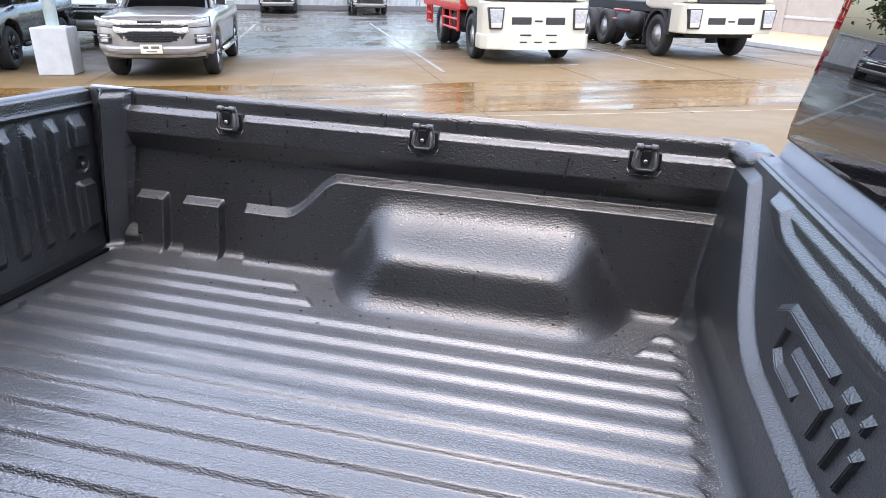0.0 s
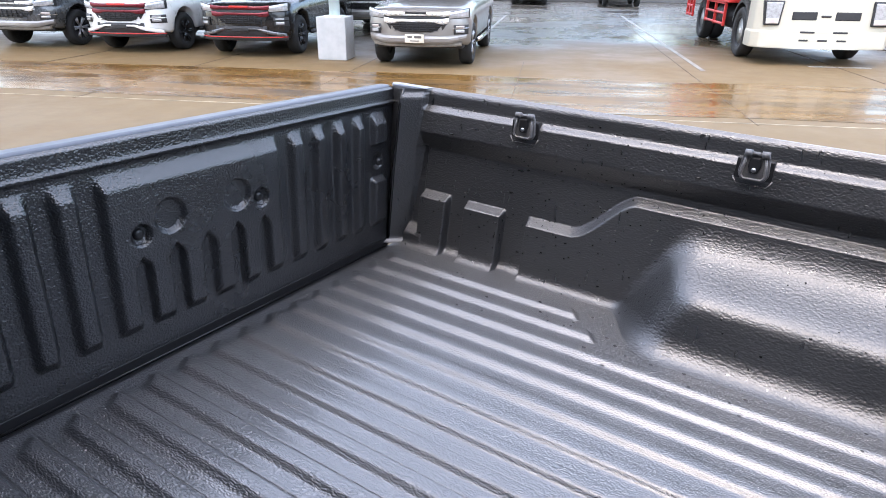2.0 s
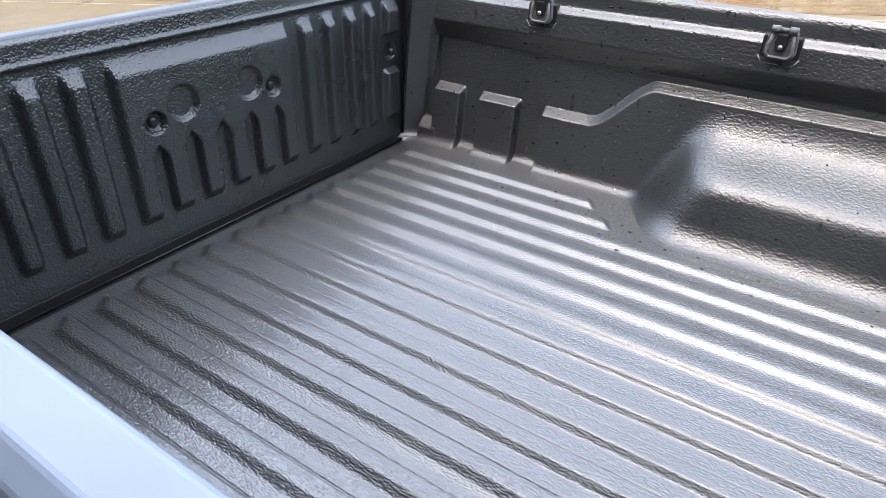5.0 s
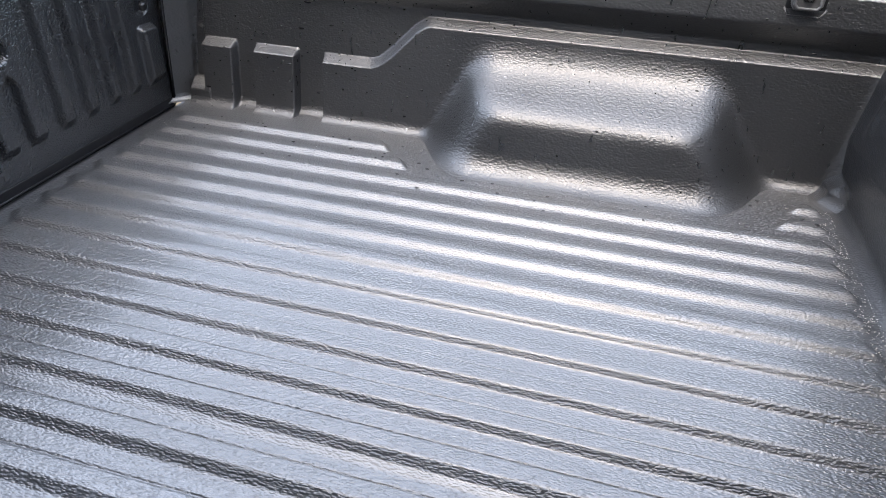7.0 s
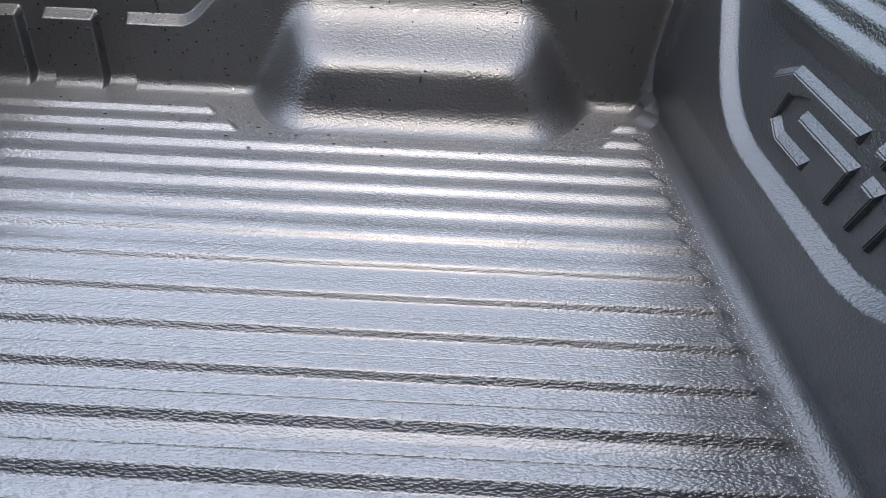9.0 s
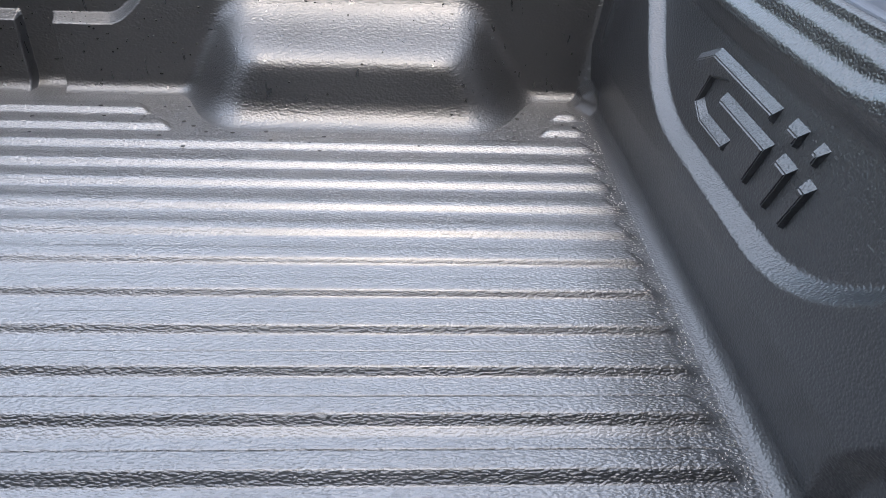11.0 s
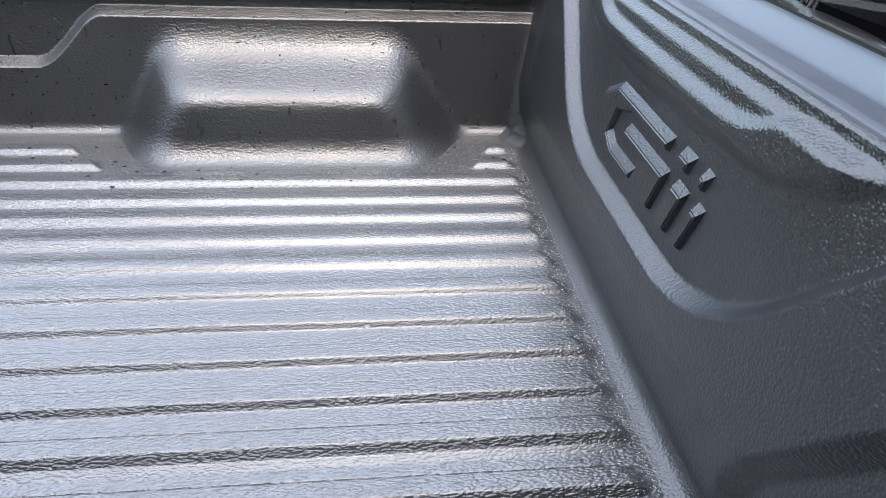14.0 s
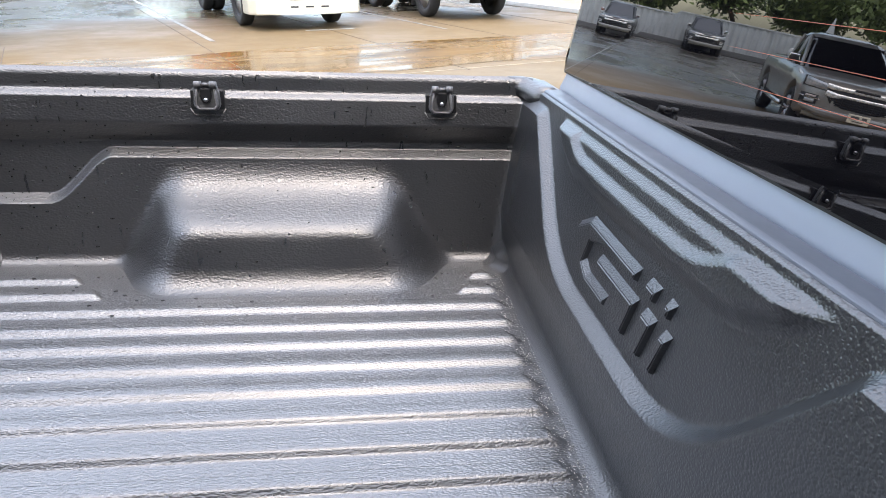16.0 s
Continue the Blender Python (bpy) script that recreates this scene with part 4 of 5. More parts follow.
    for x in (-0.30, -0.18, -0.06, 0.06, 0.18, 0.30):
        part("grille_slat", box((x - 0.006, nose(x) - 0.040, 0.645), (x + 0.006, nose(x) - 0.020, 0.80)), DARK_STEEL, car)
    wing = BRIGHT if not sport else plain("dark_red_chrome", (0.13, 0.015, 0.022), 0.3, 0.4)
    part("grille_bar", front_panel(-0.60, 0.60, [(-0.60, 0.915), (-0.52, 0.895), (-0.42, 0.905), (0.42, 0.905), (0.52, 0.895), (0.60, 0.915)], [(-0.60, 0.985), (-0.4, 0.965), (0.4, 0.965), (0.60, 0.985)], 0.035, 0.04), wing, car)
    part("grille_bar", front_panel(-0.58, 0.58, [(-0.56, 0.79), (-0.44, 0.755), (-0.36, 0.80), (0.36, 0.80), (0.44, 0.755), (0.56, 0.79)], [(-0.56, 0.875), (-0.4, 0.848), (0.4, 0.848), (0.56, 0.875)], 0.032, 0.04), wing, car)
    part("emblem", front_panel(-0.19, 0.19, [(-0.19, 0.935), (0.19, 0.935)], [(-0.19, 0.975), (0.19, 0.975)], 0.045, 0.03, 6), RED if sport else DARK_STEEL, car)
    for s in (-1, 1):
        lo = [(s * 0.58, 0.865), (s * 0.90, 0.885)] if s > 0 else [(-0.90, 0.885), (-0.58, 0.865)]
        hi = [(s * 0.58, 0.965), (s * 0.90, 1.025)] if s > 0 else [(-0.90, 1.025), (-0.58, 0.965)]
        lamp = part("headlight", front_panel(min(s * 0.58, s * 0.90), max(s * 0.58, s * 0.90), lo, hi, 0.012, 0.05), LENS, car, "clear headlight")
        part("lamp_surround", front_panel(min(s * 0.57, s * 0.91), max(s * 0.57, s * 0.91), [(p[0], p[1] - 0.012) for p in lo], [(p[0], p[1] + 0.008) for p in hi], 0.002, 0.04), TRIM, lamp)
        x0, x1 = sorted((s * 0.66, s * 0.90))
        fog = part("fog_lamp_recess", front_panel(x0, x1, [(x0, 0.60), (x1, 0.60)], [(x0, 0.76), (x1, 0.76)], 0.006, 0.04), TRIM, car)
        x0, x1 = sorted((s * 0.70, s * 0.84))
        part("fog_lamp", front_panel(x0, x1, [(x0, 0.625), (x1, 0.625)], [(x0, 0.68), (x1, 0.68)], 0.02, 0.03, 6), LENS, fog)
        part("indicator", front_panel(x0, x1, [(x0, 0.715), (x1, 0.715)], [(x0, 0.745), (x1, 0.745)], 0.02, 0.03, 6), AMBER if not sport else LENS, fog)
        x0, x1 = sorted((s * 0.64, s * 0.91))
        part("bumper_fin", front_panel(x0, x1, [(x0, 0.685), (x1, 0.69)], [(x0, 0.705), (x1, 0.71)], 0.03, 0.04, 6), CHROME if not sport else paint, fog)
    if sport:
        part("lower_intake", front_panel(-0.52, 0.52, [(-0.52, 0.42), (0.52, 0.42)], [(-0.52, 0.60), (0.52, 0.60)], 0.014), TRIM, car)
        guard = paint if paint is WHITE else GREY
        part("bumper_bar", front_panel(-0.86, 0.86, [(-0.86, 0.40), (-0.5, 0.46), (-0.36, 0.53), (0.36, 0.53), (0.5, 0.46), (0.86, 0.40)], [(-0.86, 0.46), (-0.55, 0.52), (-0.38, 0.565), (0.38, 0.565), (0.55, 0.52), (0.86, 0.46)], 0.05), guard, car)
        part("lip", front_panel(-0.88, 0.88, [(-0.88, 0.385), (0.88, 0.385)], [(-0.88, 0.402), (0.88, 0.402)], 0.06), RED, car, "thin red lip")
        part("skirt", front_panel(-0.87, 0.87, [(-0.87, 0.33), (0.87, 0.33)], [(-0.87, 0.41), (0.87, 0.41)], 0.035), TRIM, car)
        part("plate_holder", box((-0.17, -1.005, 0.50), (0.17, -0.98, 0.57), 0.006), TRIM, car)
        if paint is WHITE:
            for x in (-0.22, 0.06):
                part("bonnet_stripe", prism([(x, -0.70), (x + 0.20, -0.70), (x + 0.22, 0.4), (x, 0.4)], (1.03, 1.04), "z"), TRIM, car)
    else:
        part("bumper_guard", front_panel(-0.88, 0.88, [(-0.88, 0.52), (-0.6, 0.45), (0.6, 0.45), (0.88, 0.52)], [(-0.88, 0.60), (-0.6, 0.565), (0.6, 0.565), (0.88, 0.60)], 0.045), SILVER, car)
        part("valance", front_panel(-0.80, 0.80, [(-0.80, 0.40), (-0.5, 0.385), (0.5, 0.385), (0.80, 0.40)], [(-0.80, 0.47), (0.80, 0.47)], 0.0), DUSTY, car)
    if plate:
        p = part("number_plate", box((-0.19, -1.035, 0.455), (0.15, -1.015, 0.60), 0.008), PLATE, car, "cream number plate with dark bars")
        for x0, x1, z0, z1 in ((-0.14, -0.06, 0.535, 0.575), (-0.02, 0.11, 0.535, 0.575), (-0.10, 0.07, 0.483, 0.500)):
            part("bar", box((x0, -1.039, z0), (x1, -1.034, z1)), INK, p)
        part("roof_flag", prism([(0.30, 1.76), (0.45, 1.76), (0.37, 2.05)], (1.50, 1.51), "y"), WHITE, car)
    for ya in axles:
        for s in (-1, 1):
            w = wheel_parts(car, 0, 0, 1, rim=rims)
            w.matrix_basis = Matrix.Translation((s * 0.80, ya, 0.385)) @ pose(0, 0, 0, 0, 0, -90 * s)
    part("underbody", box((-0.80, -0.70, 0.34), (0.80, 4.0, 0.60), 0.02), TRIM, car)
    return car


BLACK_RIM = plain("black_rim", (0.03, 0.03, 0.032), 0.25, 0.6)
parked_pickup(yard(-1.27, 12.1, 0), SILVER, "dusty silver double-cab pickup with chrome grille parked facing the puddle", plate=True)
parked_pickup(yard(-5.0, 12.95, 0, 2), BLACK, "black sporty pickup with red grille accents beside a concrete post", sport=True, rims=BLACK_RIM)
parked_pickup(yard(-7.68, 13.1, 0), WHITE, "white sporty pickup with red lip and black bonnet stripes", sport=True, rims=BLACK_RIM)
parked_pickup(yard(-10.4, 13.4, 0, -2), GREY, "dark grey pickup with bright alloy wheels")
parked_pickup(yard(-4.1, 18.6, 0, 3), WHITE, "white pickup parked in the row behind")
parked_pickup(yard(-0.2, 36.6, 0), BLACK, "black pickup parked against the far fence")
parked_pickup(yard(4.55, 36.0, 0), BLACK, "black pickup parked against the far fence")
parked_pickup(yard(-5.8, 36.2, 0), WHITE, "white pickup parked against the far fence")


# ---- cab-over lorries ----
LORRY_RIM = plain("dull_steel_rim", (0.38, 0.38, 0.37), 0.45, 0.3, 0.25, 14)


def lorry(m, label, low_bumper, body):
    """Front axle over the origin, looking to -y."""
    car = tagged(empty("lorry", m), label, "lorry", "parked lorries")
    b0 = 0.33 if low_bumper else 0.62
    part("cab_body", prism([(-1.26, 1.30), (-1.30, 1.9), (-1.18, 2.85), (-0.95, 2.95), (0.75, 2.95), (0.80, 1.2), (0.55, 1.12), (-0.62, 1.12), (-0.70, 1.30)], (-1.12, 1.12), "x", 0.05), CREAM, car)
    part("windscreen", prism([(-1.315, 1.95), (-1.215, 2.72), (-1.19, 2.72), (-1.29, 1.95)], (-1.02, 1.02), "x", 0.004), TINTED, car)
    for s in (-1, 1):
        part("door_window", prism([(-0.95, 1.95), (-0.85, 2.65), (0.35, 2.65), (0.35, 1.95)], sorted((s * 1.115, s * 1.128)), "x", 0.003), TINTED, car)
    # bumper
    bm = bmesh.new()
    outline = [(-1.20, -0.72), (-1.20, -1.18), (-1.10, -1.36), (-0.55, -1.42), (0.55, -1.42), (1.10, -1.36), (1.20, -1.18), (1.20, -0.72), (1.05, -0.72), (-1.05, -0.72)]
    add_prism(bm, outline, (b0, 1.28), "z")
    bmesh.ops.bevel(bm, geom=list(bm.edges), offset=0.035, segments=2, affect="EDGES", profile=0.5)
    bumper = part("bumper", bm, CREAM, car, "cream-white moulded bumper")
    if low_bumper:
        part("bumper_skirt", prism([(-1.24, -0.80), (-1.24, -1.22), (-1.12, -1.41), (-0.55, -1.47), (0.55, -1.47), (1.12, -1.41), (1.24, -1.22), (1.24, -0.80)], (b0 - 0.01, b0 + 0.30), "z", 0.03), CREAM, bumper)
        for x0, x1, z in ((-0.42, -0.16, 0.60), (0.16, 0.42, 0.60), (-0.42, -0.25, 0.455), (-0.09, 0.09, 0.455), (0.25, 0.42, 0.455)):
            part("slot", box((x0, -1.478, z), (x1, -1.44, z + 0.035), 0.01), TRIM, bumper)
    for x0, x1, z0, z1 in ((-0.60, -0.16, 0.83, 0.98), (0.16, 0.60, 0.83, 0.98), (-0.09, 0.09, 0.88, 0.92)):
        part("air_slot", box((x0, -1.432, z0), (x1, -1.38, z1), 0.015), TRIM, bumper)
    for s in (-1, 1):
        out = [(s * 0.80, 0.73), (s * 0.77, 1.17), (s * 1.13, 1.17), (s * 1.08, 0.73)]
        lamp = part("headlight", prism(out, (-1.435, -1.30), "y", 0.02), TRIM, bumper)
        inner = [(s * 0.825, 0.755), (s * 0.80, 1.145), (s * 1.10, 1.145), (s * 1.06, 0.755)]
        part("lens", prism(inner, (-1.445, -1.36), "y", 0.02), LENS, bumper, "clear rectangular headlight glass")
        part("indicator", prism([(s * 0.835, 0.765), (s * 0.83, 0.86), (s * 1.06, 0.86), (s * 1.055, 0.765)], (-1.452, -1.40), "y", 0.01), AMBER, bumper)
        part("step", box(sorted_box(s * 0.96, s * 1.16)[0:1] + (-0.70, 0.55), sorted_box(s * 0.96, s * 1.16)[1:2] + (-0.52, 1.12), 0.02), TRIM, car)
        # wing over the wheel
        arch = [(0.62 * math.cos(a), 0.52 + 0.62 * math.sin(a)) for a in np.linspace(0.25, math.pi - 0.1, 12)] + [(0.56 * math.cos(a), 0.52 + 0.56 * math.sin(a)) for a in np.linspace(math.pi - 0.1, 0.25, 12)]
        part("mudguard", prism(arch, sorted((s * 0.86, s * 1.16)), "x"), TRIM, car)
        part("mirror_arm", tube([(s * 1.05, -1.1, 2.5), (s * 1.35, -1.35, 2.5), (s * 1.35, -1.35, 1.8)], 0.02, 6), TRIM, car)
        part("door_mirror", box((min(s * 1.25, s * 1.45), -1.42, 1.85), (max(s * 1.25, s * 1.45), -1.34, 2.35), 0.03), TRIM, car)
    part("grille", box((-0.86, -1.335, 1.30), (0.86, -1.22, 1.42), 0.02), TRIM, car)
    part("grille_bar", box((-0.62, -1.36, 1.40), (0.62, -1.24, 1.455), 0.02), CHROME, car)
    part("grille_panel", box((-0.95, -1.345, 1.45), (0.95, -1.25, 1.62), 0.03), CREAM, car)
    for s in (-1, 1):
        part("chassis_rail", box((min(s * 0.38, s * 0.46), -0.9, 0.72), (max(s * 0.38, s * 0.46), 6.2, 0.95), 0.01), DARK_STEEL, car)
    part("axle_beam", tube([(-0.95, 0, 0.50), (0.95, 0, 0.50)], 0.07, 8), DARK_STEEL, car)
    part("engine", box((-0.45, -0.6, 0.62), (0.45, 1.2, 1.12), 0.08), DARK_STEEL, car)
    for y in (0.0,) + ((4.3,) if low_bumper else (3.5, 4.8)):
        for s in (-1, 1):
            xs_ = (1.02,) if y == 0.0 else (0.92, 0.64)
            for x in xs_:
                w = wheel_parts(car, 0, 0, 1, 0.50, LORRY_RIM, 0, 0.28)
                w.matrix_basis = Matrix.Translation((s * x, y, 0.50)) @ pose(0, 0, 0, 0, 0, -90 * s)
    part("crossbar", box((-0.9, -1.0, 0.50), (0.9, -0.9, 0.60), 0.02), DARK_STEEL, car)
    part("fuel_tank", tube([(-0.82, 1.5, 0.72), (-0.82, 2.5, 0.72)], 0.28, 20), DARK_STEEL, car, smooth=True)
    part("fuel_tank", tube([(0.82, 1.5, 0.72), (0.82, 2.5, 0.72)], 0.28, 20), DARK_STEEL, car, smooth=True)
    if body:
        for s in (-1, 1):
            for y0, y1 in ((1.45, 3.35), (5.1, 5.9)):
                guard = bmesh.new()
                for z in (0.55, 0.78, 1.00):
                    add_tube(guard, [(s * 1.13, y0, z), (s * 1.13, y1, z)], 0.030, 6)
                part("side_guard", guard, RED, car, "red painted side guard rails")
                for y in np.linspace(y0, y1, 3):
                    part("guard_post", box((s * 1.13 - 0.03, y - 0.03, 0.50), (s * 1.13 + 0.03, y + 0.03, 1.05), 0.005), RED, car)
        part("load_floor", box((-1.18, 1.05, 1.02), (1.18, 6.3, 1.16), 0.02), RED, car)
        TAN = plain("tan_canvas_board", (0.42, 0.34, 0.22), 0.7, 0, 0.2, 4)
        for s in (-1, 1):
            part("side_board", box((min(s * 1.15, s * 1.19), 1.08, 1.17), (max(s * 1.15, s * 1.19), 6.28, 1.75), 0.01), TAN, car)
            rack = bmesh.new()
            for z in (1.95, 2.30, 2.65, 3.0):
                add_tube(rack, [(s * 1.16, 1.1, z), (s * 1.16, 6.25, z)], 0.028, 6)
            part("rack_rail", rack, RED, car)
            for y in np.linspace(1.1, 6.25, 9):
                part("rack_post", box((s * 1.16 - 0.03, y - 0.03, 1.16), (s * 1.16 + 0.03, y + 0.03, 3.02), 0.004), RED, car)
        part("head_board", box((-1.18, 1.05, 1.16), (1.18, 1.10, 2.3), 0.01), RED, car)
        part("tail_board", box((-1.18, 6.26, 1.16), (1.18, 6.30, 2.1), 0.01), RED, car)
    else:
        for y in (1.2, 3.0, 4.1, 5.6):
            part("crossmember", box((-0.40, y, 0.75), (0.40, y + 0.12, 0.92), 0.01), DARK_STEEL, car)
        STRIPE = plain("pale_red_air_tank", (0.30, 0.06, 0.05), 0.4)
        for z in (0.70, 0.95):
            part("air_tank", tube([(-1.0, 1.9, z + 0.05), (-1.0, 2.9, z + 0.05)], 0.035, 12), STRIPE, car, "striped red and white air line bundle", smooth=True)
        for s in (-1, 1):
            part("mud_flap", box((min(s * 0.70, s * 1.14), 0.66, 0.25), (max(s * 0.70, s * 1.14), 0.69, 0.95)), TRIM, car)
        part("rear_cover", box((-0.55, 1.0, 0.97), (0.55, 6.0, 1.25), 0.03), DARK_STEEL, car)
    return car


def sorted_box(a, b):
    return (min(a, b), max(a, b))


lorry(yard(6.14, 14.55, 0), "cream-white cab-over lorry with red stake body", True, True)
lorry(yard(11.05, 14.95, 0, -1), "cream-white cab-over lorry with bare black chassis", False, False)

# ---- yard fittings ----
CONCRETE = plain("pale_concrete", (0.40, 0.40, 0.385), 0.75, 0, 0.10, 5, bump_mm=1.5)
FENCE = plain("grey_sheet_fence", (0.33, 0.34, 0.34), 0.5, 0.2, 0.12, 1.5)
POLE = plain("pale_green_post_paint", (0.62, 0.70, 0.68), 0.4)
post = tagged(empty("roof_post", yard(-3.12, 12.28)), "pale steel post on a square concrete block", "post")
part("block", box((-0.29, -0.29, 0.0), (0.29, 0.29, 0.80), 0.015), CONCRETE, post, "pale concrete block")
part("pole", lathe([(0.105, 0.80), (0.105, 4.6)], "z", 24), POLE, post, "pale painted steel pole", smooth=True)
part("base_plate", box((-0.17, -0.17, 0.80), (0.17, 0.17, 0.815), 0.003), POLE, post)

# sheet roof over the parked pickups
SHEET = plain("grey_roof_sheet", (0.16, 0.17, 0.18), 0.55, 0.2, 0.15, 2)
canopy = tagged(empty("canopy_roof", yard(-3.12, 12.28)), "grey sheet roof on steel posts over the parked pickups", "roof")
part("roof_sheet", prism([(-1.3, 4.62), (-1.3, 4.70), (8.5, 5.30), (8.5, 5.22)], (-19.0, 3.3), "x", 0.01), SHEET, canopy)
part("front_beam", box((-19.0, -1.25, 4.42), (3.3, -1.05, 4.64), 0.02), POLE, canopy)
for u in (-17.6,):
    part("roof_pole", lathe([(0.105, 0.80), (0.105, 4.66)], "z", 20, (u, 0, 0)), POLE, canopy, smooth=True)
    part("pole_block", box((u - 0.29, -0.29, 0.0), (u + 0.29, 0.29, 0.80), 0.015), CONCRETE, canopy)

# painted bay lines
LINE = plain("worn_white_line", (0.17, 0.165, 0.15), 0.4, 0, 0.6, 4)
for u, v0, v1 in ((3.86, 12.0, 28.0), (8.96, 12.2, 24.0), (-0.75, 18.0, 27.0)):
    ob = part("bay_line", box((u - 0.045, v0, 0.0), (u + 0.045, v1, 0.004)), LINE, None)
    ob.matrix_world = yard(0, 0)
    tagged(ob, "worn white painted bay line on wet concrete", "painted line", "bay lines", "structure")
ob = part("bay_line", box((6.0, 13.0, 0.0), (7.1, 13.12, 0.004)), LINE, None)
ob.matrix_world = yard(0, 0)
tagged(ob, "worn white painted bay line on wet concrete", "painted line", "bay lines", "structure")

# joints in the concrete
JOINT = plain("joint_filler", (0.085, 0.062, 0.04), 0.7)
for u in np.arange(-17.0, 16.0, 2.95):
    u = u - 0.1
    ob = part("expansion_joint", box((u - 0.005, 7.4, 0.0), (u + 0.005, 12.5 if u < 2 else 30.0, 0.006)), JOINT, None)
    ob.matrix_world = yard(0, 0)
    tagged(ob, "dark filled joint in the concrete slabs", "joint", "slab joints", "structure")
PALE_JOINT = plain("pale_joint_filler", (0.27, 0.23, 0.165), 0.7, 0, 0.3, 3)
for v, w in ((7.50, 0.012),):
    ob = part("expansion_joint", box((-26, v - w, 0.0), (16, v + w, 0.006)), PALE_JOINT, None)
    ob.matrix_world = yard(0, 0)
    tagged(ob, "pale filled joint along the puddle", "joint", "slab joints", "structure")

# far sheet fence with posts
fence = tagged(empty("fence", yard(0, 40.8)), "tall grey corrugated sheet fence", "fence")
bm = bmesh.new()
us = np.arange(-70, 19.01, 0.09)
prof = [0.0, 0.0, 0.045, 0.045]
cols = [[bm.verts.new((u, prof[i % 4], 0.25)), bm.verts.new((u, prof[i % 4], 1.80))] for i, u in enumerate(us)]
for a, b in zip(cols, cols[1:]):
    bm.faces.new((a[0], b[0], b[1], a[1]))
part("sheet", bm, FENCE, fence)
part("footing", box((-70, -0.1, 0.0), (19, 0.12, 0.28), 0.02), plain("dark_footing", (0.10, 0.10, 0.10), 0.8), fence)
for u in np.arange(-70, 19.1, 3.0):
    part("fence_post", box((u - 0.05, -0.07, 0.0), (u + 0.05, -0.01, 1.87), 0.008), FENCE, fence)
part("top_rail", box((-70, -0.05, 1.77), (19, 0.06, 1.85), 0.01), FENCE, fence)

# side wall with railing on a paved strip
PAVING = plain("terracotta_paving", (0.40, 0.24, 0.14), 0.7, 0, 0.15, 12)
strip = part("pavement", box((14.75, -20, 0.0), (18.9, 41, 0.13), 0.01), PAVING, None)
strip.matrix_world = yard(0, 0)
tagged(strip, "terracotta paved strip along the yard wall", "pavement", kind="structure")
kerb = part("kerb", box((14.60, -20, 0.0), (14.75, 41, 0.135), 0.015), CONCRETE, None)
kerb.matrix_world = yard(0, 0)
tagged(kerb, "pale concrete kerb", "kerb", kind="structure")
wall = tagged(empty("yard_wall", yard(18.9, 0)), "beige rendered yard wall with grey railing", "wall")
RENDER = plain("beige_render", (0.33, 0.30, 0.255), 0.8, 0, 0.08, 3, bump_mm=1.0)
part("wall_base", box((0, -20, 0.0), (0.25, 41, 1.55), 0.01), RENDER, wall)
part("wall_band", box((-0.03, -20, 0.62), (0.02, 41, 0.72), 0.01), CONCRETE, wall)
for v in np.arange(-20, 41, 3.0):
    part("pier", box((-0.06, v - 0.18, 0.0), (0.31, v + 0.18, 2.6), 0.01), RENDER, wall)
bm = bmesh.new()
for v in np.arange(-19.6, 40.8, 0.16):
    add_box(bm, (0.10, v - 0.035, 1.55), (0.13, v + 0.035, 2.45))
part("railing", bm, FENCE, wall, "upright grey slats")

# low building beyond the fence, with a rusty roof
BRICKISH = plain("rusty_roof_sheet", (0.20, 0.085, 0.06), 0.7, 0, 0.25, 3)
house = tagged(empty("house", yard(-26, 56)), "low house with a rusty brown sheet roof beyond the fence", "house")
part("wall", box((-9, -4, 0), (9, 4, 3.0), 0.02), RENDER, house)
part("roof", prism([(-5.0, 2.9), (0, 5.4), (5.0, 2.9), (4.9, 2.75), (0, 5.2), (-4.9, 2.75)], (-9.6, 9.6), "x"), BRICKISH, house)

# trees beyond the fence
LEAF = plain("tree_leaves", (0.13, 0.165, 0.05), 0.6, 0, 0.45, 2.0)
BARK = plain("tree_bark", (0.10, 0.075, 0.05), 0.85, 0, 0.3, 20)


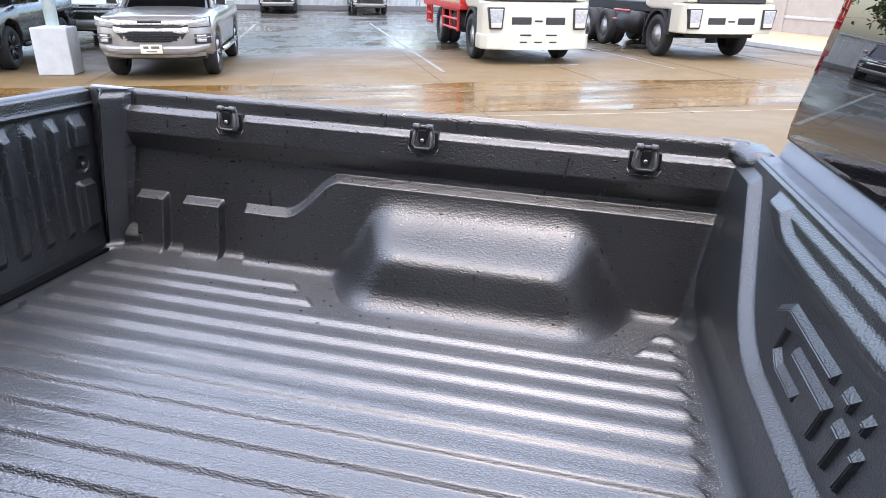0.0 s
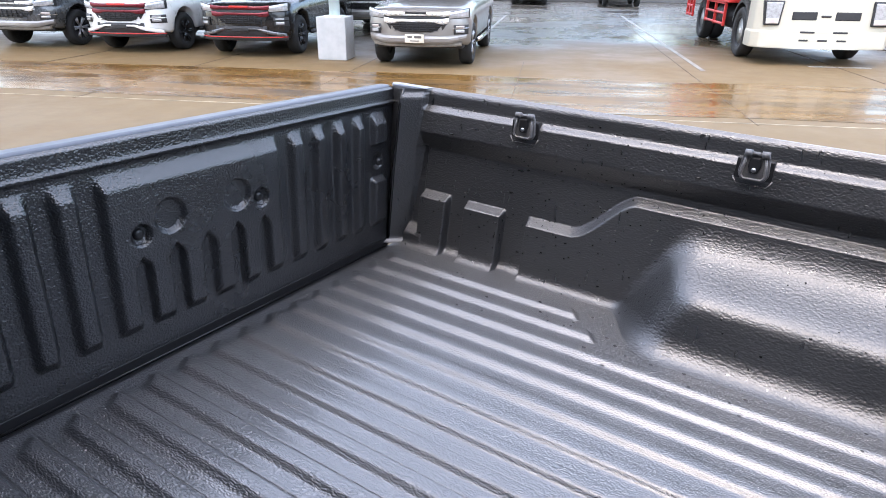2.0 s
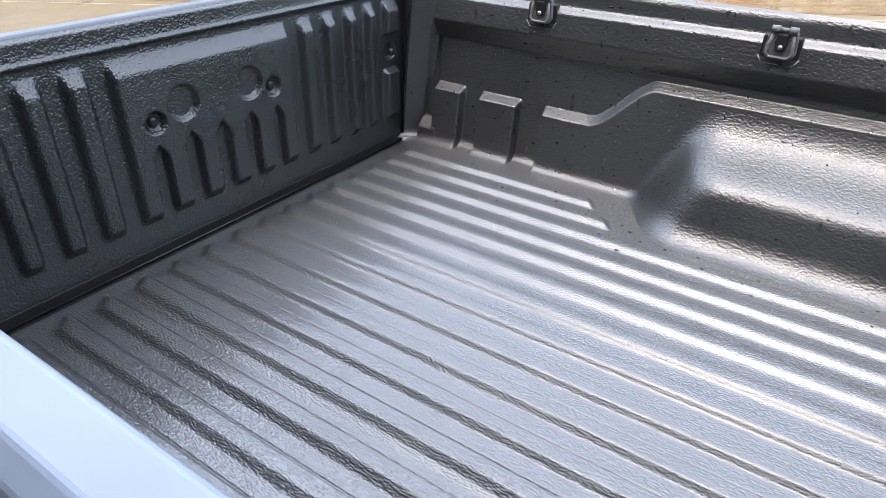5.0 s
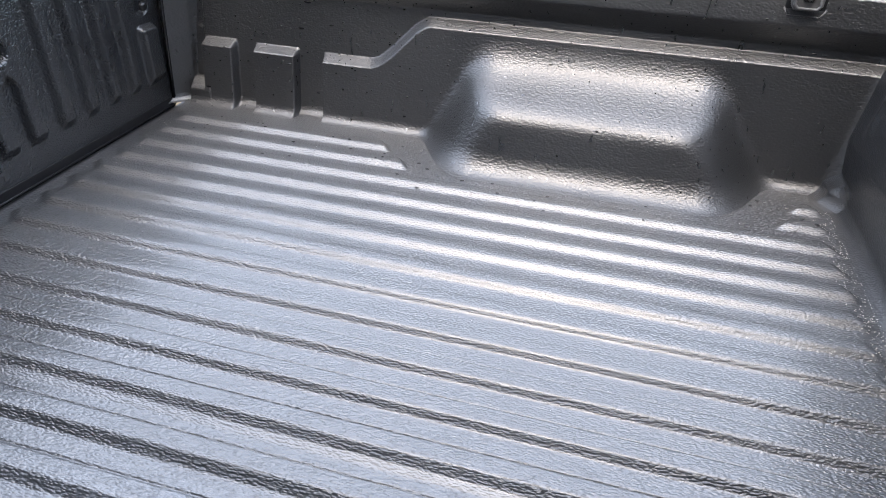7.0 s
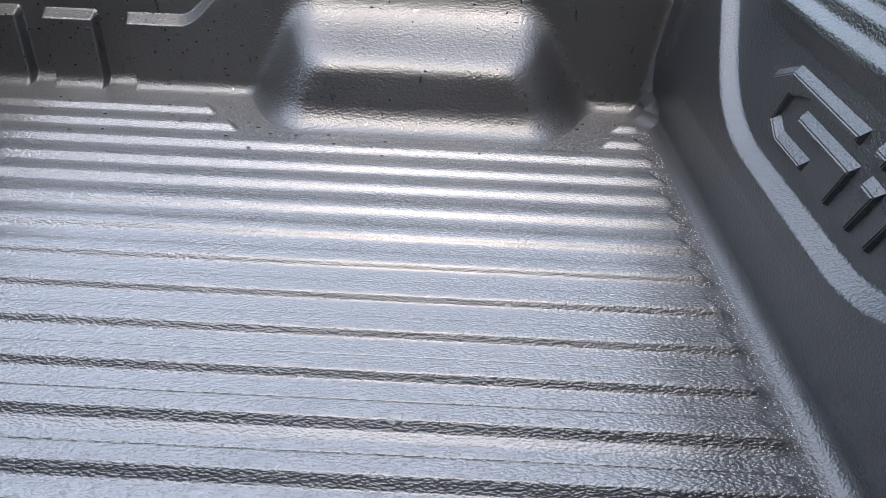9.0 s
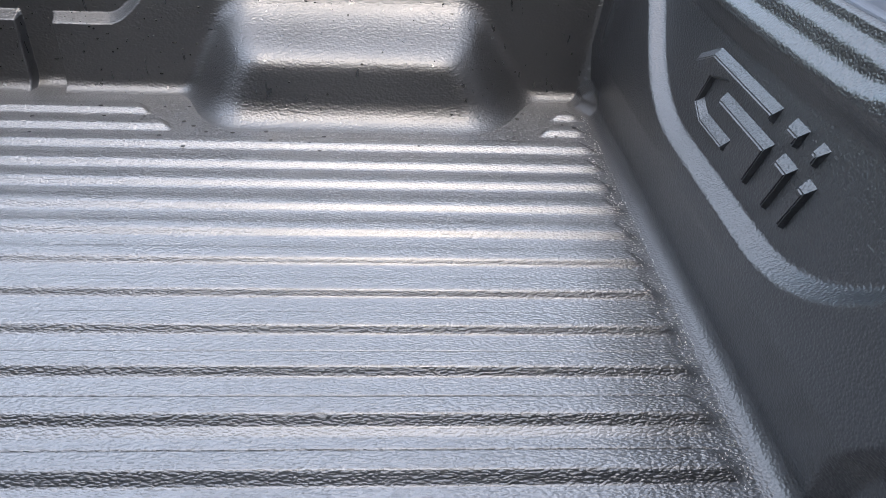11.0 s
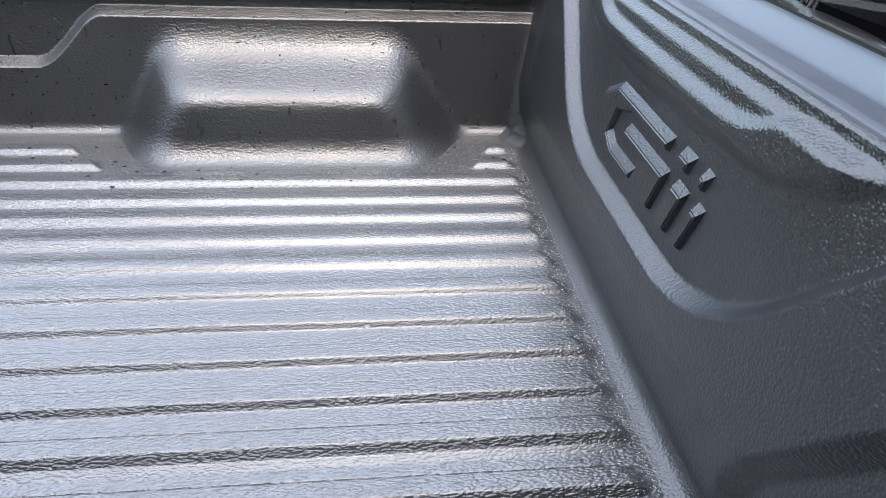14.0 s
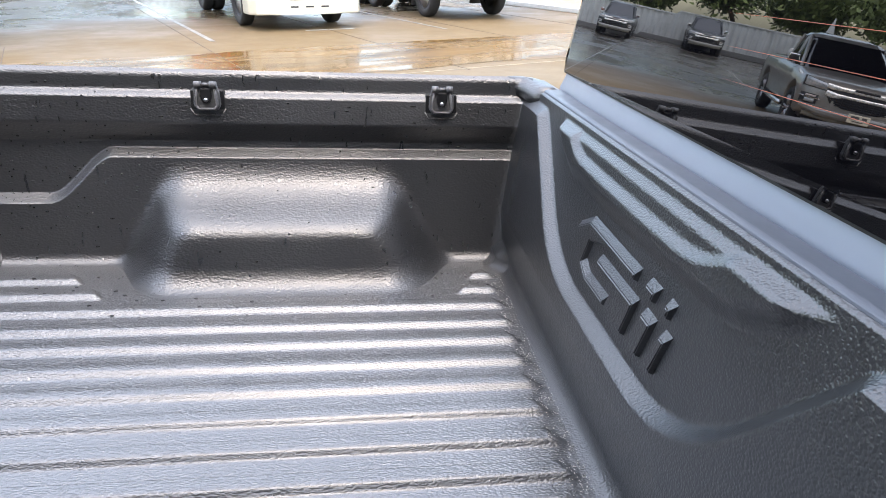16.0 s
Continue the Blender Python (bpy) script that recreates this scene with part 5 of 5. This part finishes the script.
def tree_meshes(seed, height, spread, leaves):
    rng = random.Random(seed)
    bm = bmesh.new()
    tips = []
    trunk_top = height * 0.32
    pts = [(0.15 * rng.uniform(-1, 1) * k, 0.15 * rng.uniform(-1, 1) * k, trunk_top * k / 4) for k in range(5)]
    for a, b, r in zip(pts, pts[1:], (0.24, 0.20, 0.17, 0.14)):
        add_tube(bm, [a, b], r * height / 8, 8)
    for _ in range(9):
        a = rng.uniform(0, 2 * math.pi)
        l = spread * rng.uniform(0.45, 0.95)
        end = (pts[-1][0] + l * math.cos(a), pts[-1][1] + l * math.sin(a), trunk_top + height * rng.uniform(0.12, 0.55))
        mid = tuple((p + q) / 2 + rng.uniform(-0.2, 0.2) for p, q in zip(pts[-1], end))
        add_tube(bm, [pts[-1], mid, end], 0.05 * height / 8, 5)
        tips += [end, mid]
    verts, faces = [], []
    for _ in range(leaves):
        t = Vector(rng.choice(tips))
        d = Vector((rng.gauss(0, 1), rng.gauss(0, 1), rng.gauss(0, 0.7)))
        c = t + d * spread * 0.22
        s = rng.uniform(0.14, 0.30)
        ax, ay = Vector((rng.gauss(0, 1), rng.gauss(0, 1), rng.gauss(0, 1))).normalized(), None
        ay = ax.orthogonal().normalized()
        n0 = len(verts)
        verts += [tuple(c + ax * s), tuple(c + ay * s * 0.45), tuple(c - ax * s), tuple(c - ay * s * 0.45)]
        faces.append((n0, n0 + 1, n0 + 2, n0 + 3))
    me = bpy.data.meshes.new("crown")
    me.from_pydata(verts, [], faces)
    return bm, me


kinds = []
for seed, h, sp in ((1, 8.0, 3.0), (2, 6.5, 2.8)):
    tb, cm = tree_meshes(seed, h, sp, 8500)
    t = tagged(empty("tree", yard(-60, 60)), "leafy green tree beyond the fence", "tree", "trees beyond the fence")
    part("trunk", tb, BARK, t, smooth=True)
    part("crown", cm, LEAF, t)
    kinds.append(t)
rng = random.Random(11)
spots = [(-44, 50), (-37, 47), (-33, 52), (-17, 49), (-12, 46), (-7, 50), (-2, 47), (4, 52), (-52, 48), (-58, 54), (12, 50)]
kinds[0].matrix_world = yard(-48, 46, 0, 40)
kinds[1].matrix_world = yard(-28, 46, 0, 10)
for i, (u, v) in enumerate(spots):
    copy_thing(kinds[i % 2], yard(u, v, 0, rng.uniform(0, 360)))

# ---- unseen wall and slab behind the camera, added to cut sky light ----
SKY_BLOCKER = plain("grey_sky_blocker", (0.14, 0.14, 0.145), 0.6, 0, 0.08, 2)
unseen_wall = part("wall_unseen", box((-14.0, -8.3, 0.0), (16.0, -8.0, 3.5), 0.02), plain("grey_render", (0.20, 0.20, 0.205), 0.8, 0, 0.1, 3, bump_mm=1.0), None)
tagged(unseen_wall, "plain grey rendered wall, unseen, added behind the parked pickup", "wall", kind="structure")
# unseen slab, placed so near ribs and walls reflect less sky
ceiling = part("ceiling", box((-14.0, -8.0, 3.00), (16.0, -0.02, 3.30), 0.02), SKY_BLOCKER, None)
tagged(ceiling, "plain grey overhead slab, unseen, added to block sky light", "ceiling", kind="structure")
